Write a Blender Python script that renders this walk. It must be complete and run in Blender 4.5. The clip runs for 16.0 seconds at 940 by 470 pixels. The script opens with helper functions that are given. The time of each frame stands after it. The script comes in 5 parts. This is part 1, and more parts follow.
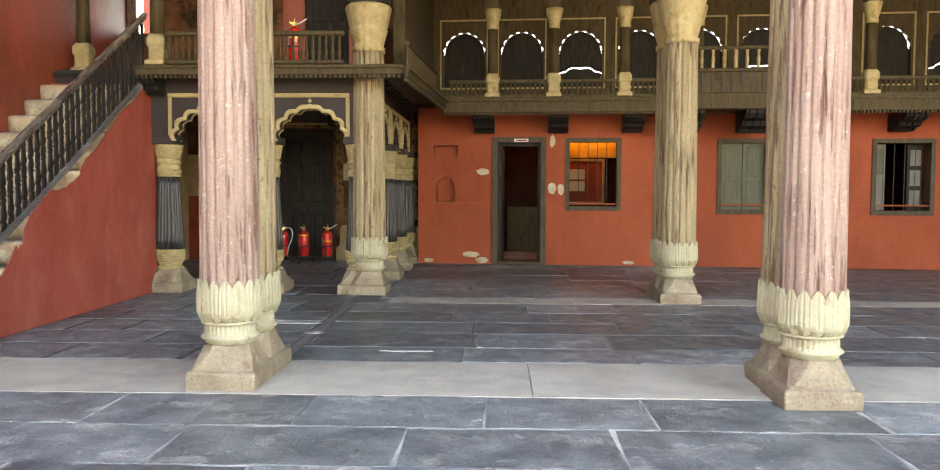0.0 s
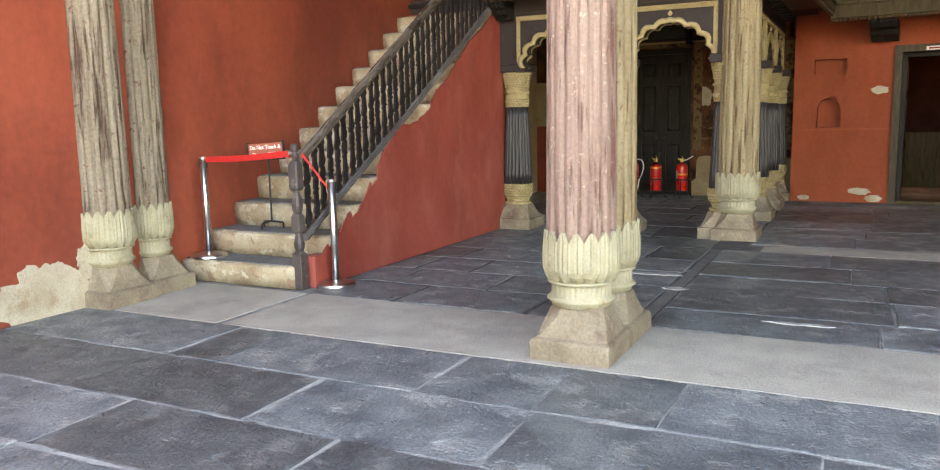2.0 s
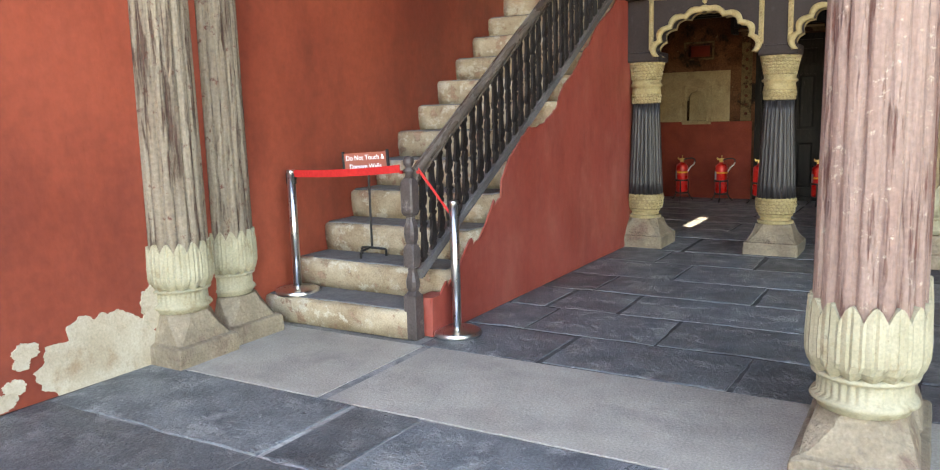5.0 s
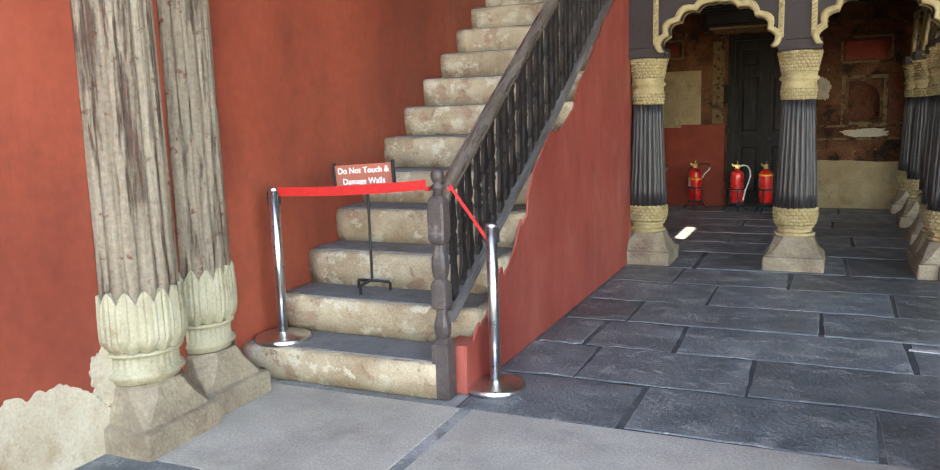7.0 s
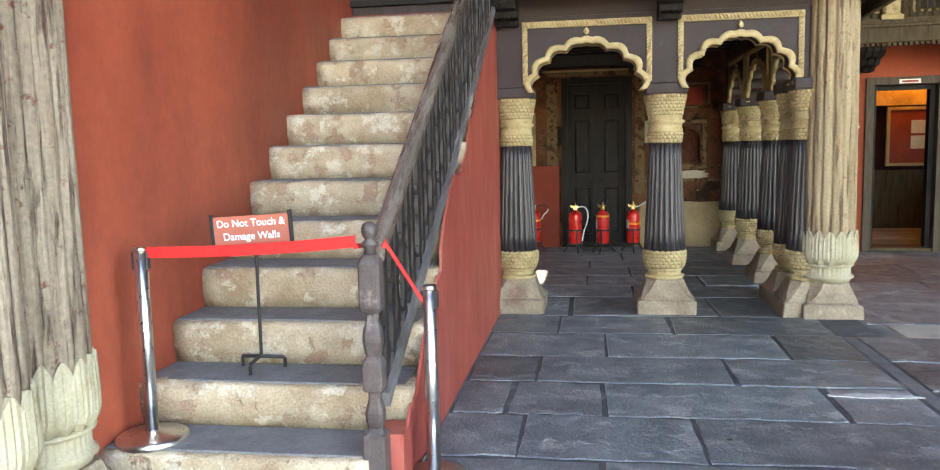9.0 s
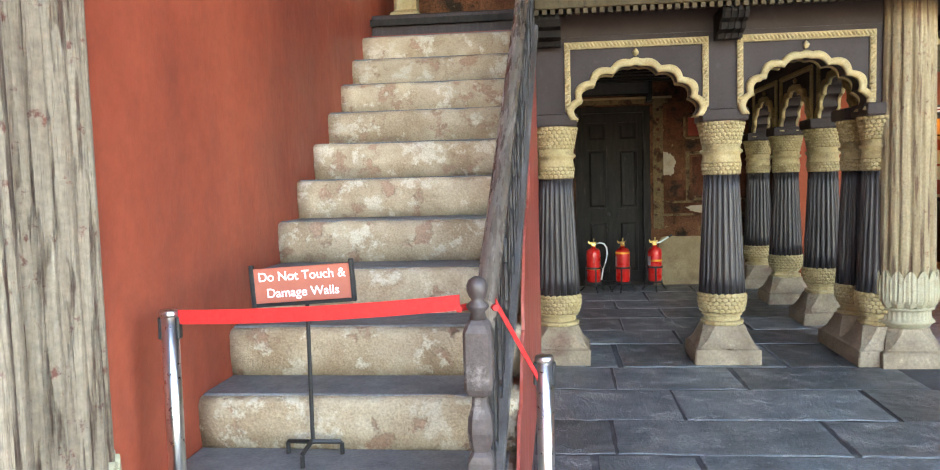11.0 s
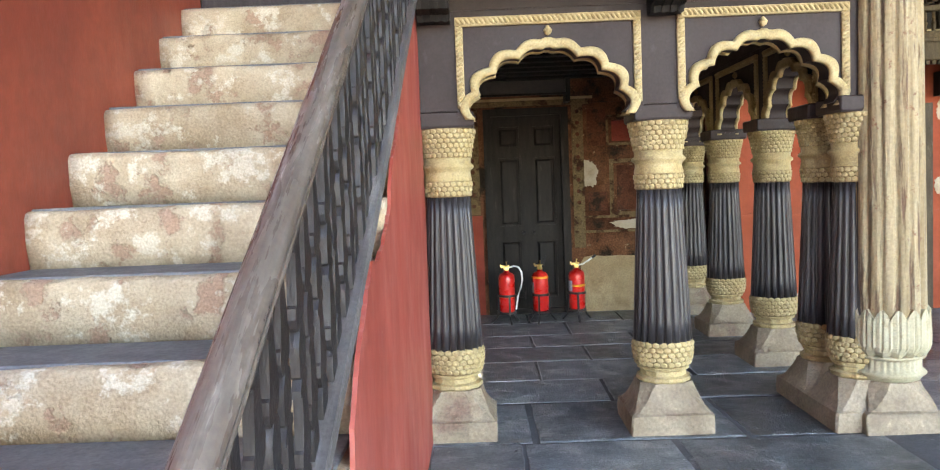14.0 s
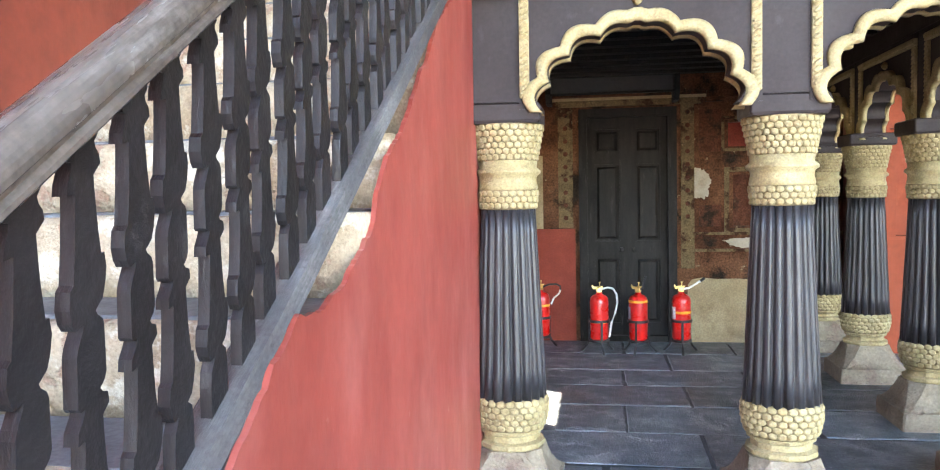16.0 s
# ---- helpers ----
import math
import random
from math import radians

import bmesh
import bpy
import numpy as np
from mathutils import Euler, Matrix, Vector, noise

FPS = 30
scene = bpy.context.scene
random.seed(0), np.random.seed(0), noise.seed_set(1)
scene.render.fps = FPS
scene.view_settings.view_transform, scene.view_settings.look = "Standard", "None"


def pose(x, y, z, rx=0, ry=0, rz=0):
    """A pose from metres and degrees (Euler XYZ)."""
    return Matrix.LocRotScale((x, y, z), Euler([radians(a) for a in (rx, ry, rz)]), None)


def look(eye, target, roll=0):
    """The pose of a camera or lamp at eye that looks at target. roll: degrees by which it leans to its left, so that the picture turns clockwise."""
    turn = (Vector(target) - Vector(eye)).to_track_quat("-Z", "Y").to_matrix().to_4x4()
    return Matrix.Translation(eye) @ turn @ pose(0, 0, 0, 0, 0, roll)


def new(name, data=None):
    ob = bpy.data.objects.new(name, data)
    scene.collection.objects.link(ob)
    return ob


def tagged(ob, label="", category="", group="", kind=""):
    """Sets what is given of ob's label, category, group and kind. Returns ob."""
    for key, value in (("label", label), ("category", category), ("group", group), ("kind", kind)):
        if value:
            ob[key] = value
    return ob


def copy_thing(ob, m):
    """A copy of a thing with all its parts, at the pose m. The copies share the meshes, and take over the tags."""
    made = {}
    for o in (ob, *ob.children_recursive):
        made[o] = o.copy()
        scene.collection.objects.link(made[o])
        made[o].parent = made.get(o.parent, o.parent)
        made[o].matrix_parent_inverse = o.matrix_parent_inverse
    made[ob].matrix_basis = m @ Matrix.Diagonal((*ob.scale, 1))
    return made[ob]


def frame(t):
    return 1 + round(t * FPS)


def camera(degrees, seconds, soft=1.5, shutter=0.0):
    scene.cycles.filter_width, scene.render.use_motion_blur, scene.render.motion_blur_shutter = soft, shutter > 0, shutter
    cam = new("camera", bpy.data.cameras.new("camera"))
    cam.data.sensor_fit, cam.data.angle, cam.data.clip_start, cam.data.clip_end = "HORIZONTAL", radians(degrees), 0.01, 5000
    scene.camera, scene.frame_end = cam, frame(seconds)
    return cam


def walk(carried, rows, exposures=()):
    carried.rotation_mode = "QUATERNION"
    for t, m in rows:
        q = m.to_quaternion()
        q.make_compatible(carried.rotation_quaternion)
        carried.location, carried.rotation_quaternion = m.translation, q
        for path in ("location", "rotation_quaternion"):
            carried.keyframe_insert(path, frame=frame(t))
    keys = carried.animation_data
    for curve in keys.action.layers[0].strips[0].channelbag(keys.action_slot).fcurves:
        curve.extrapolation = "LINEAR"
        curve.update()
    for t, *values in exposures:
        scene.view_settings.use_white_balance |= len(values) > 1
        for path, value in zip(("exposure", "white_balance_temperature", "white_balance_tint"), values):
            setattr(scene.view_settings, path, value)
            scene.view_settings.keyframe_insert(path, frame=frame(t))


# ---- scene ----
cam = camera(61.4, 16.0, 1.1)
PATH = [
    (0, (0.145, 0.374, 1.406), (0.078, 2.369, 1.289), 0.2),
    (0.5, (0.079, 0.655, 1.401), (-0.328, 2.607, 1.256), -0.8),
    (1, (-0.047, 0.919, 1.406), (-0.712, 2.796, 1.217), -1.1),
    (1.5, (-0.176, 1.201, 1.378), (-0.996, 3.009, 1.132), -1.2),
    (2, (-0.28, 1.507, 1.42), (-1.163, 3.277, 1.129), -1.2),
    (2.5, (-0.412, 1.71, 1.499), (-1.319, 3.466, 1.19), -1.3),
    (3, (-0.687, 1.895, 1.525), (-1.609, 3.642, 1.21), -1.2),
    (3.5, (-0.913, 2.021, 1.537), (-1.846, 3.763, 1.228), -1.1),
    (4, (-1.138, 2.229, 1.544), (-2.121, 3.945, 1.245), -1.4),
    (4.5, (-1.329, 2.38, 1.538), (-2.341, 4.077, 1.225), -1.6),
    (7, (-2.735, 3.134, 1.522), (-3.543, 4.938, 1.218), -1.8),
    (7.5, (-2.955, 3.288, 1.5), (-3.662, 5.131, 1.176), -2.3),
    (8, (-3.189, 3.486, 1.508), (-3.753, 5.381, 1.203), -1.2),
    (8.5, (-3.4, 3.537, 1.517), (-3.802, 5.478, 1.25), -1.2),
    (9, (-3.629, 3.553, 1.55), (-3.931, 5.518, 1.33), -1.3),
    (9.5, (-3.812, 3.643, 1.539), (-4.08, 5.617, 1.362), -1.2),
    (10, (-4.009, 3.849, 1.563), (-4.261, 5.828, 1.417), -1.2),
    (12.5, (-4.435, 4.957, 1.564), (-4.575, 6.948, 1.43), -2.0),
    (13, (-4.377, 5.292, 1.577), (-4.467, 7.286, 1.447), -2.0),
    (13.5, (-4.276, 5.586, 1.589), (-4.331, 7.58, 1.452), -2.1),
    (14, (-4.108, 5.878, 1.618), (-4.14, 7.874, 1.494), -2.2),
    (14.5, (-4.006, 6.146, 1.608), (-4.035, 8.143, 1.503), -2.3),
    (15, (-3.957, 6.430, 1.633), (-4.02, 8.427, 1.543), -2.2),
    (15.5, (-3.930, 6.680, 1.629), (-4.076, 8.672, 1.544), -1.9),
    (16, (-3.860, 6.905, 1.624), (-4.178, 8.877, 1.525), -1.0),
]
walk(cam, [(t, look(eye, target, roll)) for t, eye, target, roll in PATH], [(0, 4.22, 10600, 16), (3.5, 4.12, 9500, 15), (7.5, 4.38, 8750, 15), (9, 4.68, 8600, 14), (12.5, 4.82, 8250, 13), (14.5, 5.2, 8000, 16), (16, 5.5, 7150, 15)])

# ---- world, sun and exposure ----
SUN_EL, SUN_AZ = radians(48), radians(-60)
world = bpy.data.worlds.new("sky")
scene.world = world
world.use_nodes = True
wn = world.node_tree
sky = wn.nodes.new("ShaderNodeTexSky")
sky.sky_type, sky.sun_disc, sky.sun_elevation, sky.sun_rotation = "NISHITA", False, SUN_EL, SUN_AZ
wn.nodes["Background"].inputs["Strength"].default_value = 0.15
wn.links.new(sky.outputs["Color"], wn.nodes["Background"].inputs["Color"])
sun = new("sun", bpy.data.lights.new("sun", "SUN"))
sun.data.energy, sun.data.angle, sun.data.color = 2.5, radians(0.5), (1.0, 0.95, 0.86)
sun.matrix_basis = look((-17.4, 22.9, 20 * math.tan(SUN_EL)), (0, 12.9, 0))


# ---- materials ----
def surf(name, c1, c2, scale=6.0, rough=0.7, bump=0.2, c3=None, patch=1.5, cut=0.55, soft=0.08, stretch=(1, 1, 1), metal=0.0,
         vary=0.0, c4=None, patch4=4.0, cut4=0.6, fine=40.0, rough2=None, dist=0.01, coat=0.0, spec=0.35, grain=0.22):
    m = bpy.data.materials.new(name)
    m.use_nodes = True
    n, l = m.node_tree.nodes, m.node_tree.links
    b = n["Principled BSDF"]
    tc = n.new("ShaderNodeTexCoord")
    info = n.new("ShaderNodeObjectInfo")
    off = n.new("ShaderNodeVectorMath")
    off.operation = "MULTIPLY_ADD"
    off.inputs[1].default_value = (1, 1, 1)
    com = n.new("ShaderNodeCombineXYZ")
    mul = n.new("ShaderNodeMath")
    mul.operation, mul.inputs[1].default_value = "MULTIPLY", 37.0
    l.new(info.outputs["Random"], mul.inputs[0])
    l.new(mul.outputs[0], com.inputs[0]), l.new(mul.outputs[0], com.inputs[1])
    l.new(tc.outputs["Object"], off.inputs[0]), l.new(com.outputs[0], off.inputs[2])
    mp = n.new("ShaderNodeMapping")
    mp.inputs["Scale"].default_value = stretch
    l.new(off.outputs[0], mp.inputs[0])

    def noise_tex(s, detail, src=mp, rgh=0.6):
        t = n.new("ShaderNodeTexNoise")
        t.inputs["Scale"].default_value, t.inputs["Detail"].default_value, t.inputs["Roughness"].default_value = s, detail, rgh
        l.new(src.outputs[0], t.inputs["Vector"])
        return t

    def step(src, lo, hi):
        r = n.new("ShaderNodeMapRange")
        r.inputs[1].default_value, r.inputs[2].default_value = lo, hi
        l.new(src, r.inputs[0])
        return r.outputs[0]

    def mix(f, a, c):
        x = n.new("ShaderNodeMix")
        x.data_type = "RGBA"
        l.new(f, x.inputs[0])
        for i, v in ((6, a), (7, c)):
            if isinstance(v, tuple):
                x.inputs[i].default_value = (*v, 1)
            else:
                l.new(v, x.inputs[i])
        return x.outputs[2]

    big = noise_tex(scale, 6)
    col = mix(step(big.outputs[0], 0.35, 0.65), c1, c2)
    mask = None
    if c3:
        pt = noise_tex(patch, 8, rgh=0.65)
        mask = step(pt.outputs[0], cut, cut + soft)
        col = mix(mask, col, c3)
    if c4:
        p4 = noise_tex(patch4, 9, off, 0.7)
        col = mix(step(p4.outputs[0], cut4, cut4 + soft), col, c4)
    if vary:
        h = n.new("ShaderNodeHueSaturation")
        v = n.new("ShaderNodeMapRange")
        v.inputs[3].default_value, v.inputs[4].default_value = 1 - vary, 1 + vary
        l.new(info.outputs["Random"], v.inputs[0])
        l.new(v.outputs[0], h.inputs["Value"]), l.new(col, h.inputs["Color"])
        col = h.outputs[0]
    if grain:
        gt = noise_tex(fine * 1.7, 3, off)
        gm = n.new("ShaderNodeMapRange")
        gm.inputs[1].default_value, gm.inputs[2].default_value = 0.3, 0.7
        gm.inputs[3].default_value, gm.inputs[4].default_value = 1 - grain, 1 + grain
        l.new(gt.outputs[0], gm.inputs[0])
        gh = n.new("ShaderNodeHueSaturation")
        l.new(gm.outputs[0], gh.inputs["Value"]), l.new(col, gh.inputs["Color"])
        col = gh.outputs[0]
    l.new(col, b.inputs["Base Color"])
    b.inputs["Specular IOR Level"].default_value = spec
    b.inputs["Metallic"].default_value = metal
    rt = noise_tex(scale * 2.3, 4)
    rr = n.new("ShaderNodeMapRange")
    rr.inputs[1].default_value, rr.inputs[2].default_value = 0.3, 0.7
    rr.inputs[3].default_value, rr.inputs[4].default_value = rough, rough2 if rough2 else min(1.0, rough + 0.15)
    l.new(rt.outputs[0], rr.inputs[0]), l.new(rr.outputs[0], b.inputs["Roughness"])
    if coat:
        b.inputs["Coat Weight"].default_value = coat
    if bump:
        ft = noise_tex(fine, 5)
        add = n.new("ShaderNodeMath")
        add.operation = "MULTIPLY_ADD"
        add.inputs[1].default_value = 1.5
        l.new(big.outputs[0], add.inputs[0]), l.new(ft.outputs[0], add.inputs[2])
        height = add.outputs[0]
        if mask:
            a2 = n.new("ShaderNodeMath")
            a2.operation, a2.inputs[1].default_value = "MULTIPLY_ADD", -0.8
            l.new(mask, a2.inputs[0]), l.new(height, a2.inputs[2])
            height = a2.outputs[0]
        bp = n.new("ShaderNodeBump")
        bp.inputs["Strength"].default_value, bp.inputs["Distance"].default_value = bump, dist
        l.new(height, bp.inputs["Height"]), l.new(bp.outputs[0], b.inputs["Normal"])
    return m


def glow(name, c, strength):
    m = bpy.data.materials.new(name)
    m.use_nodes = True
    b = m.node_tree.nodes["Principled BSDF"]
    b.inputs["Base Color"].default_value = (*c, 1)
    b.inputs["Emission Color"].default_value, b.inputs["Emission Strength"].default_value = (*c, 1), strength
    return m


RED = surf("red_plaster", (0.178, 0.035, 0.021), (0.300, 0.064, 0.036), 0.75, 0.40, 0.22, (0.135, 0.028, 0.019), 0.5, 0.46, 0.2,
           (1, 1, 0.55), c4=(0.34, 0.15, 0.105), patch4=26.0, cut4=0.69, fine=9, spec=0.32, grain=0.10, dist=0.02)
RED_STAIR = surf("worn_red_plaster", (0.245, 0.042, 0.030), (0.33, 0.068, 0.050), 1.3, 0.42, 0.14, (0.40, 0.13, 0.105), 0.9, 0.50, 0.28,
                 (1.4, 1.4, 0.75), c4=(0.50, 0.30, 0.25), patch4=9.0, cut4=0.665, fine=10, spec=0.40, grain=0.08)
CREAM_PLASTER = surf("bare_lime_plaster", (0.315, 0.258, 0.185), (0.40, 0.352, 0.275), 3.5, 0.85, 0.5, (0.25, 0.175, 0.11), 3, 0.56, 0.15, c4=(0.26, 0.10, 0.075), patch4=11, cut4=0.66, grain=0.12)
STEP = surf("worn_limestone_step", (0.265, 0.192, 0.122), (0.415, 0.34, 0.24), 3.5, 0.75, 0.8, (0.30, 0.195, 0.135), 5.5, 0.56, 0.05,
            c4=(0.45, 0.39, 0.30), patch4=6.0, cut4=0.54, fine=60, vary=0.12, spec=0.2, grain=0.20, dist=0.012)
TREAD = surf("grey_stone_tread", (0.10, 0.10, 0.105), (0.15, 0.15, 0.15), 7, 0.55, 0.25, (0.22, 0.21, 0.19), 6, 0.62, 0.1)
SLATE = surf("blue_grey_slate", (0.059, 0.069, 0.077), (0.142, 0.157, 0.161), 3.2, 0.27, 0.8, (0.205, 0.213, 0.21), 3.6, 0.53, 0.10,
             vary=0.42, c4=(0.38, 0.385, 0.37), patch4=24.0, cut4=0.60, fine=42, rough2=0.55, dist=0.016, spec=0.5, grain=0.42)
CEMENT = surf("pale_cement", (0.28, 0.255, 0.22), (0.385, 0.355, 0.305), 2.2, 0.5, 0.5, (0.22, 0.20, 0.175), 1.6, 0.52, 0.18, c4=(0.17, 0.155, 0.14), patch4=30, cut4=0.64, fine=50, spec=0.35, grain=0.25)
MORTAR = surf("lime_mortar", (0.055, 0.055, 0.055), (0.36, 0.35, 0.33), 0.9, 0.85, 0.4, (0.16, 0.16, 0.155), 5, 0.52, 0.1)
TIMBER = surf("dark_painted_timber", (0.027, 0.020, 0.021), (0.042, 0.033, 0.033), 4, 0.42, 0.15, (0.062, 0.05, 0.048), 3, 0.6, 0.15, (6, 6, 0.8), spec=0.18)
RAILWOOD = surf("dark_worn_rail_timber", (0.009, 0.0078, 0.0082), (0.018, 0.0155, 0.016), 3, 0.34, 0.3, (0.06, 0.055, 0.054), 3.5, 0.63, 0.12, (5, 1.5, 1.5), c4=(0.035, 0.02, 0.017), patch4=9, cut4=0.67, fine=30, spec=0.5)
NEWELWOOD = surf("worn_newel_timber", (0.048, 0.037, 0.035), (0.090, 0.072, 0.068), 6, 0.35, 0.3, (0.18, 0.155, 0.14), 7, 0.58, 0.1, c4=(0.07, 0.036, 0.031), patch4=10, cut4=0.60)
COLDARK = surf("charcoal_painted_column", (0.017, 0.0155, 0.017), (0.032, 0.029, 0.031), 5, 0.30, 0.15, (0.075, 0.066, 0.066), 5, 0.575, 0.15, (4, 4, 0.5), spec=0.36)
# darker base under the scales, painted as the shade in their grooves
GROOVE = surf("groove_shade_tone", (0.17, 0.122, 0.058), (0.23, 0.172, 0.09), 9, 0.75, 0.3)
YELLOW = surf("cream_yellow_paint", (0.255, 0.192, 0.090), (0.335, 0.265, 0.138), 9, 0.55, 0.5, (0.165, 0.112, 0.050), 7, 0.56, 0.12, c4=(0.385, 0.32, 0.195), patch4=14, cut4=0.61, fine=50)
LOTUS = surf("pale_lotus_paint", (0.250, 0.222, 0.145), (0.315, 0.285, 0.198), 6, 0.6, 0.35, (0.185, 0.138, 0.076), 4, 0.57, 0.1, c4=(0.14, 0.092, 0.055), patch4=12, cut4=0.64, fine=45, grain=0.14)
SHAFT_PINK = surf("weathered_pink_timber", (0.195, 0.118, 0.097), (0.275, 0.190, 0.157), 2.6, 0.46, 0.8, (0.125, 0.048, 0.037), 6.0, 0.555, 0.07, (3.6, 3.6, 0.30),
                  c4=(0.40, 0.33, 0.26), patch4=22.0, cut4=0.60, fine=26, spec=0.33, grain=0.16, dist=0.012)
SHAFT_BUFF = surf("weathered_buff_timber", (0.180, 0.130, 0.070), (0.280, 0.222, 0.134), 3.4, 0.5, 0.8, (0.100, 0.052, 0.030), 5.5, 0.54, 0.08, (3.8, 3.8, 0.28),
                  c4=(0.150, 0.068, 0.038), patch4=18.0, cut4=0.595, fine=26, spec=0.3, grain=0.16, dist=0.012)
SHAFT_GREY = surf("weathered_grey_brown_timber", (0.155, 0.117, 0.085), (0.250, 0.208, 0.156), 4, 0.55, 0.9, (0.078, 0.043, 0.032), 6.0, 0.545, 0.08, (3.6, 3.6, 0.30),
                  c4=(0.110, 0.042, 0.030), patch4=20.0, cut4=0.585, fine=26, spec=0.22, grain=0.2, dist=0.014)
BASESTONE = surf("worn_base_stone", (0.155, 0.118, 0.080), (0.245, 0.198, 0.140), 3.5, 0.6, 0.8, (0.15, 0.092, 0.066), 3, 0.54, 0.14, c4=(0.33, 0.27, 0.18), patch4=7, cut4=0.585, fine=30, dist=0.018, grain=0.2)
MURAL = surf("faded_mural_plaster", (0.055, 0.020, 0.011), (0.135, 0.060, 0.030), 2.6, 0.8, 0.7, (0.022, 0.015, 0.011), 3.2, 0.52, 0.10,
             c4=(0.36, 0.29, 0.18), patch4=8.0, cut4=0.625, fine=35, spec=0.1, grain=0.45)
OCHRE = surf("ochre_bare_plaster", (0.26, 0.185, 0.10), (0.33, 0.25, 0.145), 4, 0.8, 0.4, (0.19, 0.125, 0.065), 3, 0.54, 0.15)
DULL = surf("dull_maroon_brown", (0.060, 0.020, 0.012), (0.12, 0.045, 0.026), 4, 0.8, 0.5, (0.024, 0.016, 0.012), 4, 0.53, 0.12, c4=(0.33, 0.26, 0.16), patch4=10.0, cut4=0.63, spec=0.1, grain=0.4)
BAND = surf("faded_ochre_band", (0.10, 0.070, 0.036), (0.19, 0.14, 0.072), 5, 0.8, 0.5, (0.045, 0.020, 0.012), 5, 0.48, 0.10, c4=(0.36, 0.30, 0.19), patch4=11.0, cut4=0.62, spec=0.1, grain=0.4)
MAROON = surf("maroon_paint", (0.17, 0.030, 0.020), (0.22, 0.042, 0.026), 4, 0.6, 0.1, spec=0.12)
DOORPAINT = surf("black_brown_door", (0.012, 0.0108, 0.0097), (0.022, 0.019, 0.017), 5, 0.52, 0.2, (0.050, 0.044, 0.040), 4, 0.61, 0.10, (4, 4, 0.6), spec=0.12)
STEEL = surf("brushed_steel", (0.62, 0.62, 0.61), (0.66, 0.66, 0.645), 20, 0.27, 0.0, metal=1.0, grain=0, rough2=0.30)
BLACK = surf("black_plastic", (0.012, 0.012, 0.013), (0.02, 0.02, 0.02), 15, 0.4, 0.05)
BELT = surf("red_webbing", (0.44, 0.014, 0.014), (0.52, 0.022, 0.020), 40, 0.6, 0.1, grain=0.08)
SIGNRED = surf("brick_red_sign", (0.345, 0.098, 0.062), (0.385, 0.112, 0.072), 3, 0.45, 0.0, grain=0.04)
WHITE = surf("white_lettering", (0.85, 0.84, 0.82), (0.9, 0.9, 0.88), 5, 0.5, 0.0, grain=0)
EXTRED = surf("extinguisher_red", (0.52, 0.012, 0.010), (0.60, 0.018, 0.014), 6, 0.22, 0.02, coat=0.4, grain=0.05)
BRASS = surf("brass", (0.60, 0.42, 0.13), (0.7, 0.5, 0.2), 20, 0.35, 0.05, metal=1.0)
ORANGE = surf("orange_band", (0.75, 0.30, 0.02), (0.8, 0.36, 0.04), 10, 0.5, 0.0)
BLUE = surf("blue_white_sticker", (0.25, 0.28, 0.40), (0.5, 0.5, 0.52), 60, 0.4, 0.0)
HANDRAIL = surf("worn_handrail_timber", (0.060, 0.045, 0.037), (0.130, 0.107, 0.090), 3, 0.20, 0.15, (0.25, 0.22, 0.195), 2.4, 0.54, 0.15, (6, 0.5, 0.5), c4=(0.07, 0.036, 0.027), patch4=6, cut4=0.60, fine=30, spec=0.65)
SHOEWOOD = surf("weathered_shoe_timber", (0.060, 0.055, 0.055), (0.115, 0.108, 0.105), 3, 0.3, 0.4, (0.20, 0.19, 0.18), 3, 0.55, 0.12, (6, 0.5, 0.5), c4=(0.03, 0.026, 0.025), patch4=12, cut4=0.60, fine=40, spec=0.5)
SCREEN = surf("charcoal_brown_paint", (0.026, 0.0182, 0.0178), (0.033, 0.0245, 0.0235), 1.6, 0.5, 0.12, (0.050, 0.041, 0.040), 3.5, 0.60, 0.15, (1.6, 1.6, 1.0), c4=(0.075, 0.062, 0.056), patch4=18, cut4=0.70, fine=30, spec=0.16, grain=0.10)
BACKRED = surf("orange_red_plaster", (0.215, 0.042, 0.0175), (0.275, 0.058, 0.026), 0.9, 0.62, 0.15, (0.19, 0.036, 0.016), 0.7, 0.52, 0.2, (1, 1, 0.6), c4=(0.33, 0.13, 0.085), patch4=22.0, cut4=0.70, fine=12, spec=0.18, grain=0.08)
HOSE_PALE = surf("pale_hose", (0.55, 0.55, 0.53), (0.62, 0.62, 0.6), 10, 0.5, 0.0)
GREENWOOD = surf("grey_green_shutter", (0.075, 0.078, 0.055), (0.10, 0.10, 0.075), 5, 0.6, 0.1, stretch=(4, 4, 0.6), spec=0.1)
OLIVE = surf("olive_brown_timber", (0.044, 0.031, 0.016), (0.070, 0.051, 0.027), 4, 0.5, 0.2, (0.028, 0.02, 0.012), 3, 0.55, 0.1, (5, 5, 0.8), spec=0.1)
BROWN = surf("dark_brown_frame", (0.045, 0.034, 0.024), (0.07, 0.055, 0.038), 4, 0.55, 0.15, (0.10, 0.085, 0.06), 3, 0.6, 0.1, (5, 5, 0.8), spec=0.1)
GREYPANE = surf("grey_painted_pane", (0.12, 0.115, 0.10), (0.16, 0.15, 0.135), 5, 0.6, 0.1, spec=0.1)
PALEWALL = surf("pale_limewash", (0.5, 0.45, 0.36), (0.6, 0.55, 0.45), 3, 0.8, 0.2)
GRASS = surf("warm_bounce_ground", (0.36, 0.27, 0.17), (0.44, 0.34, 0.22), 0.8, 0.9, 0.3)
AMBER = glow("amber_lamp", (1.0, 0.38, 0.05), 1.8)
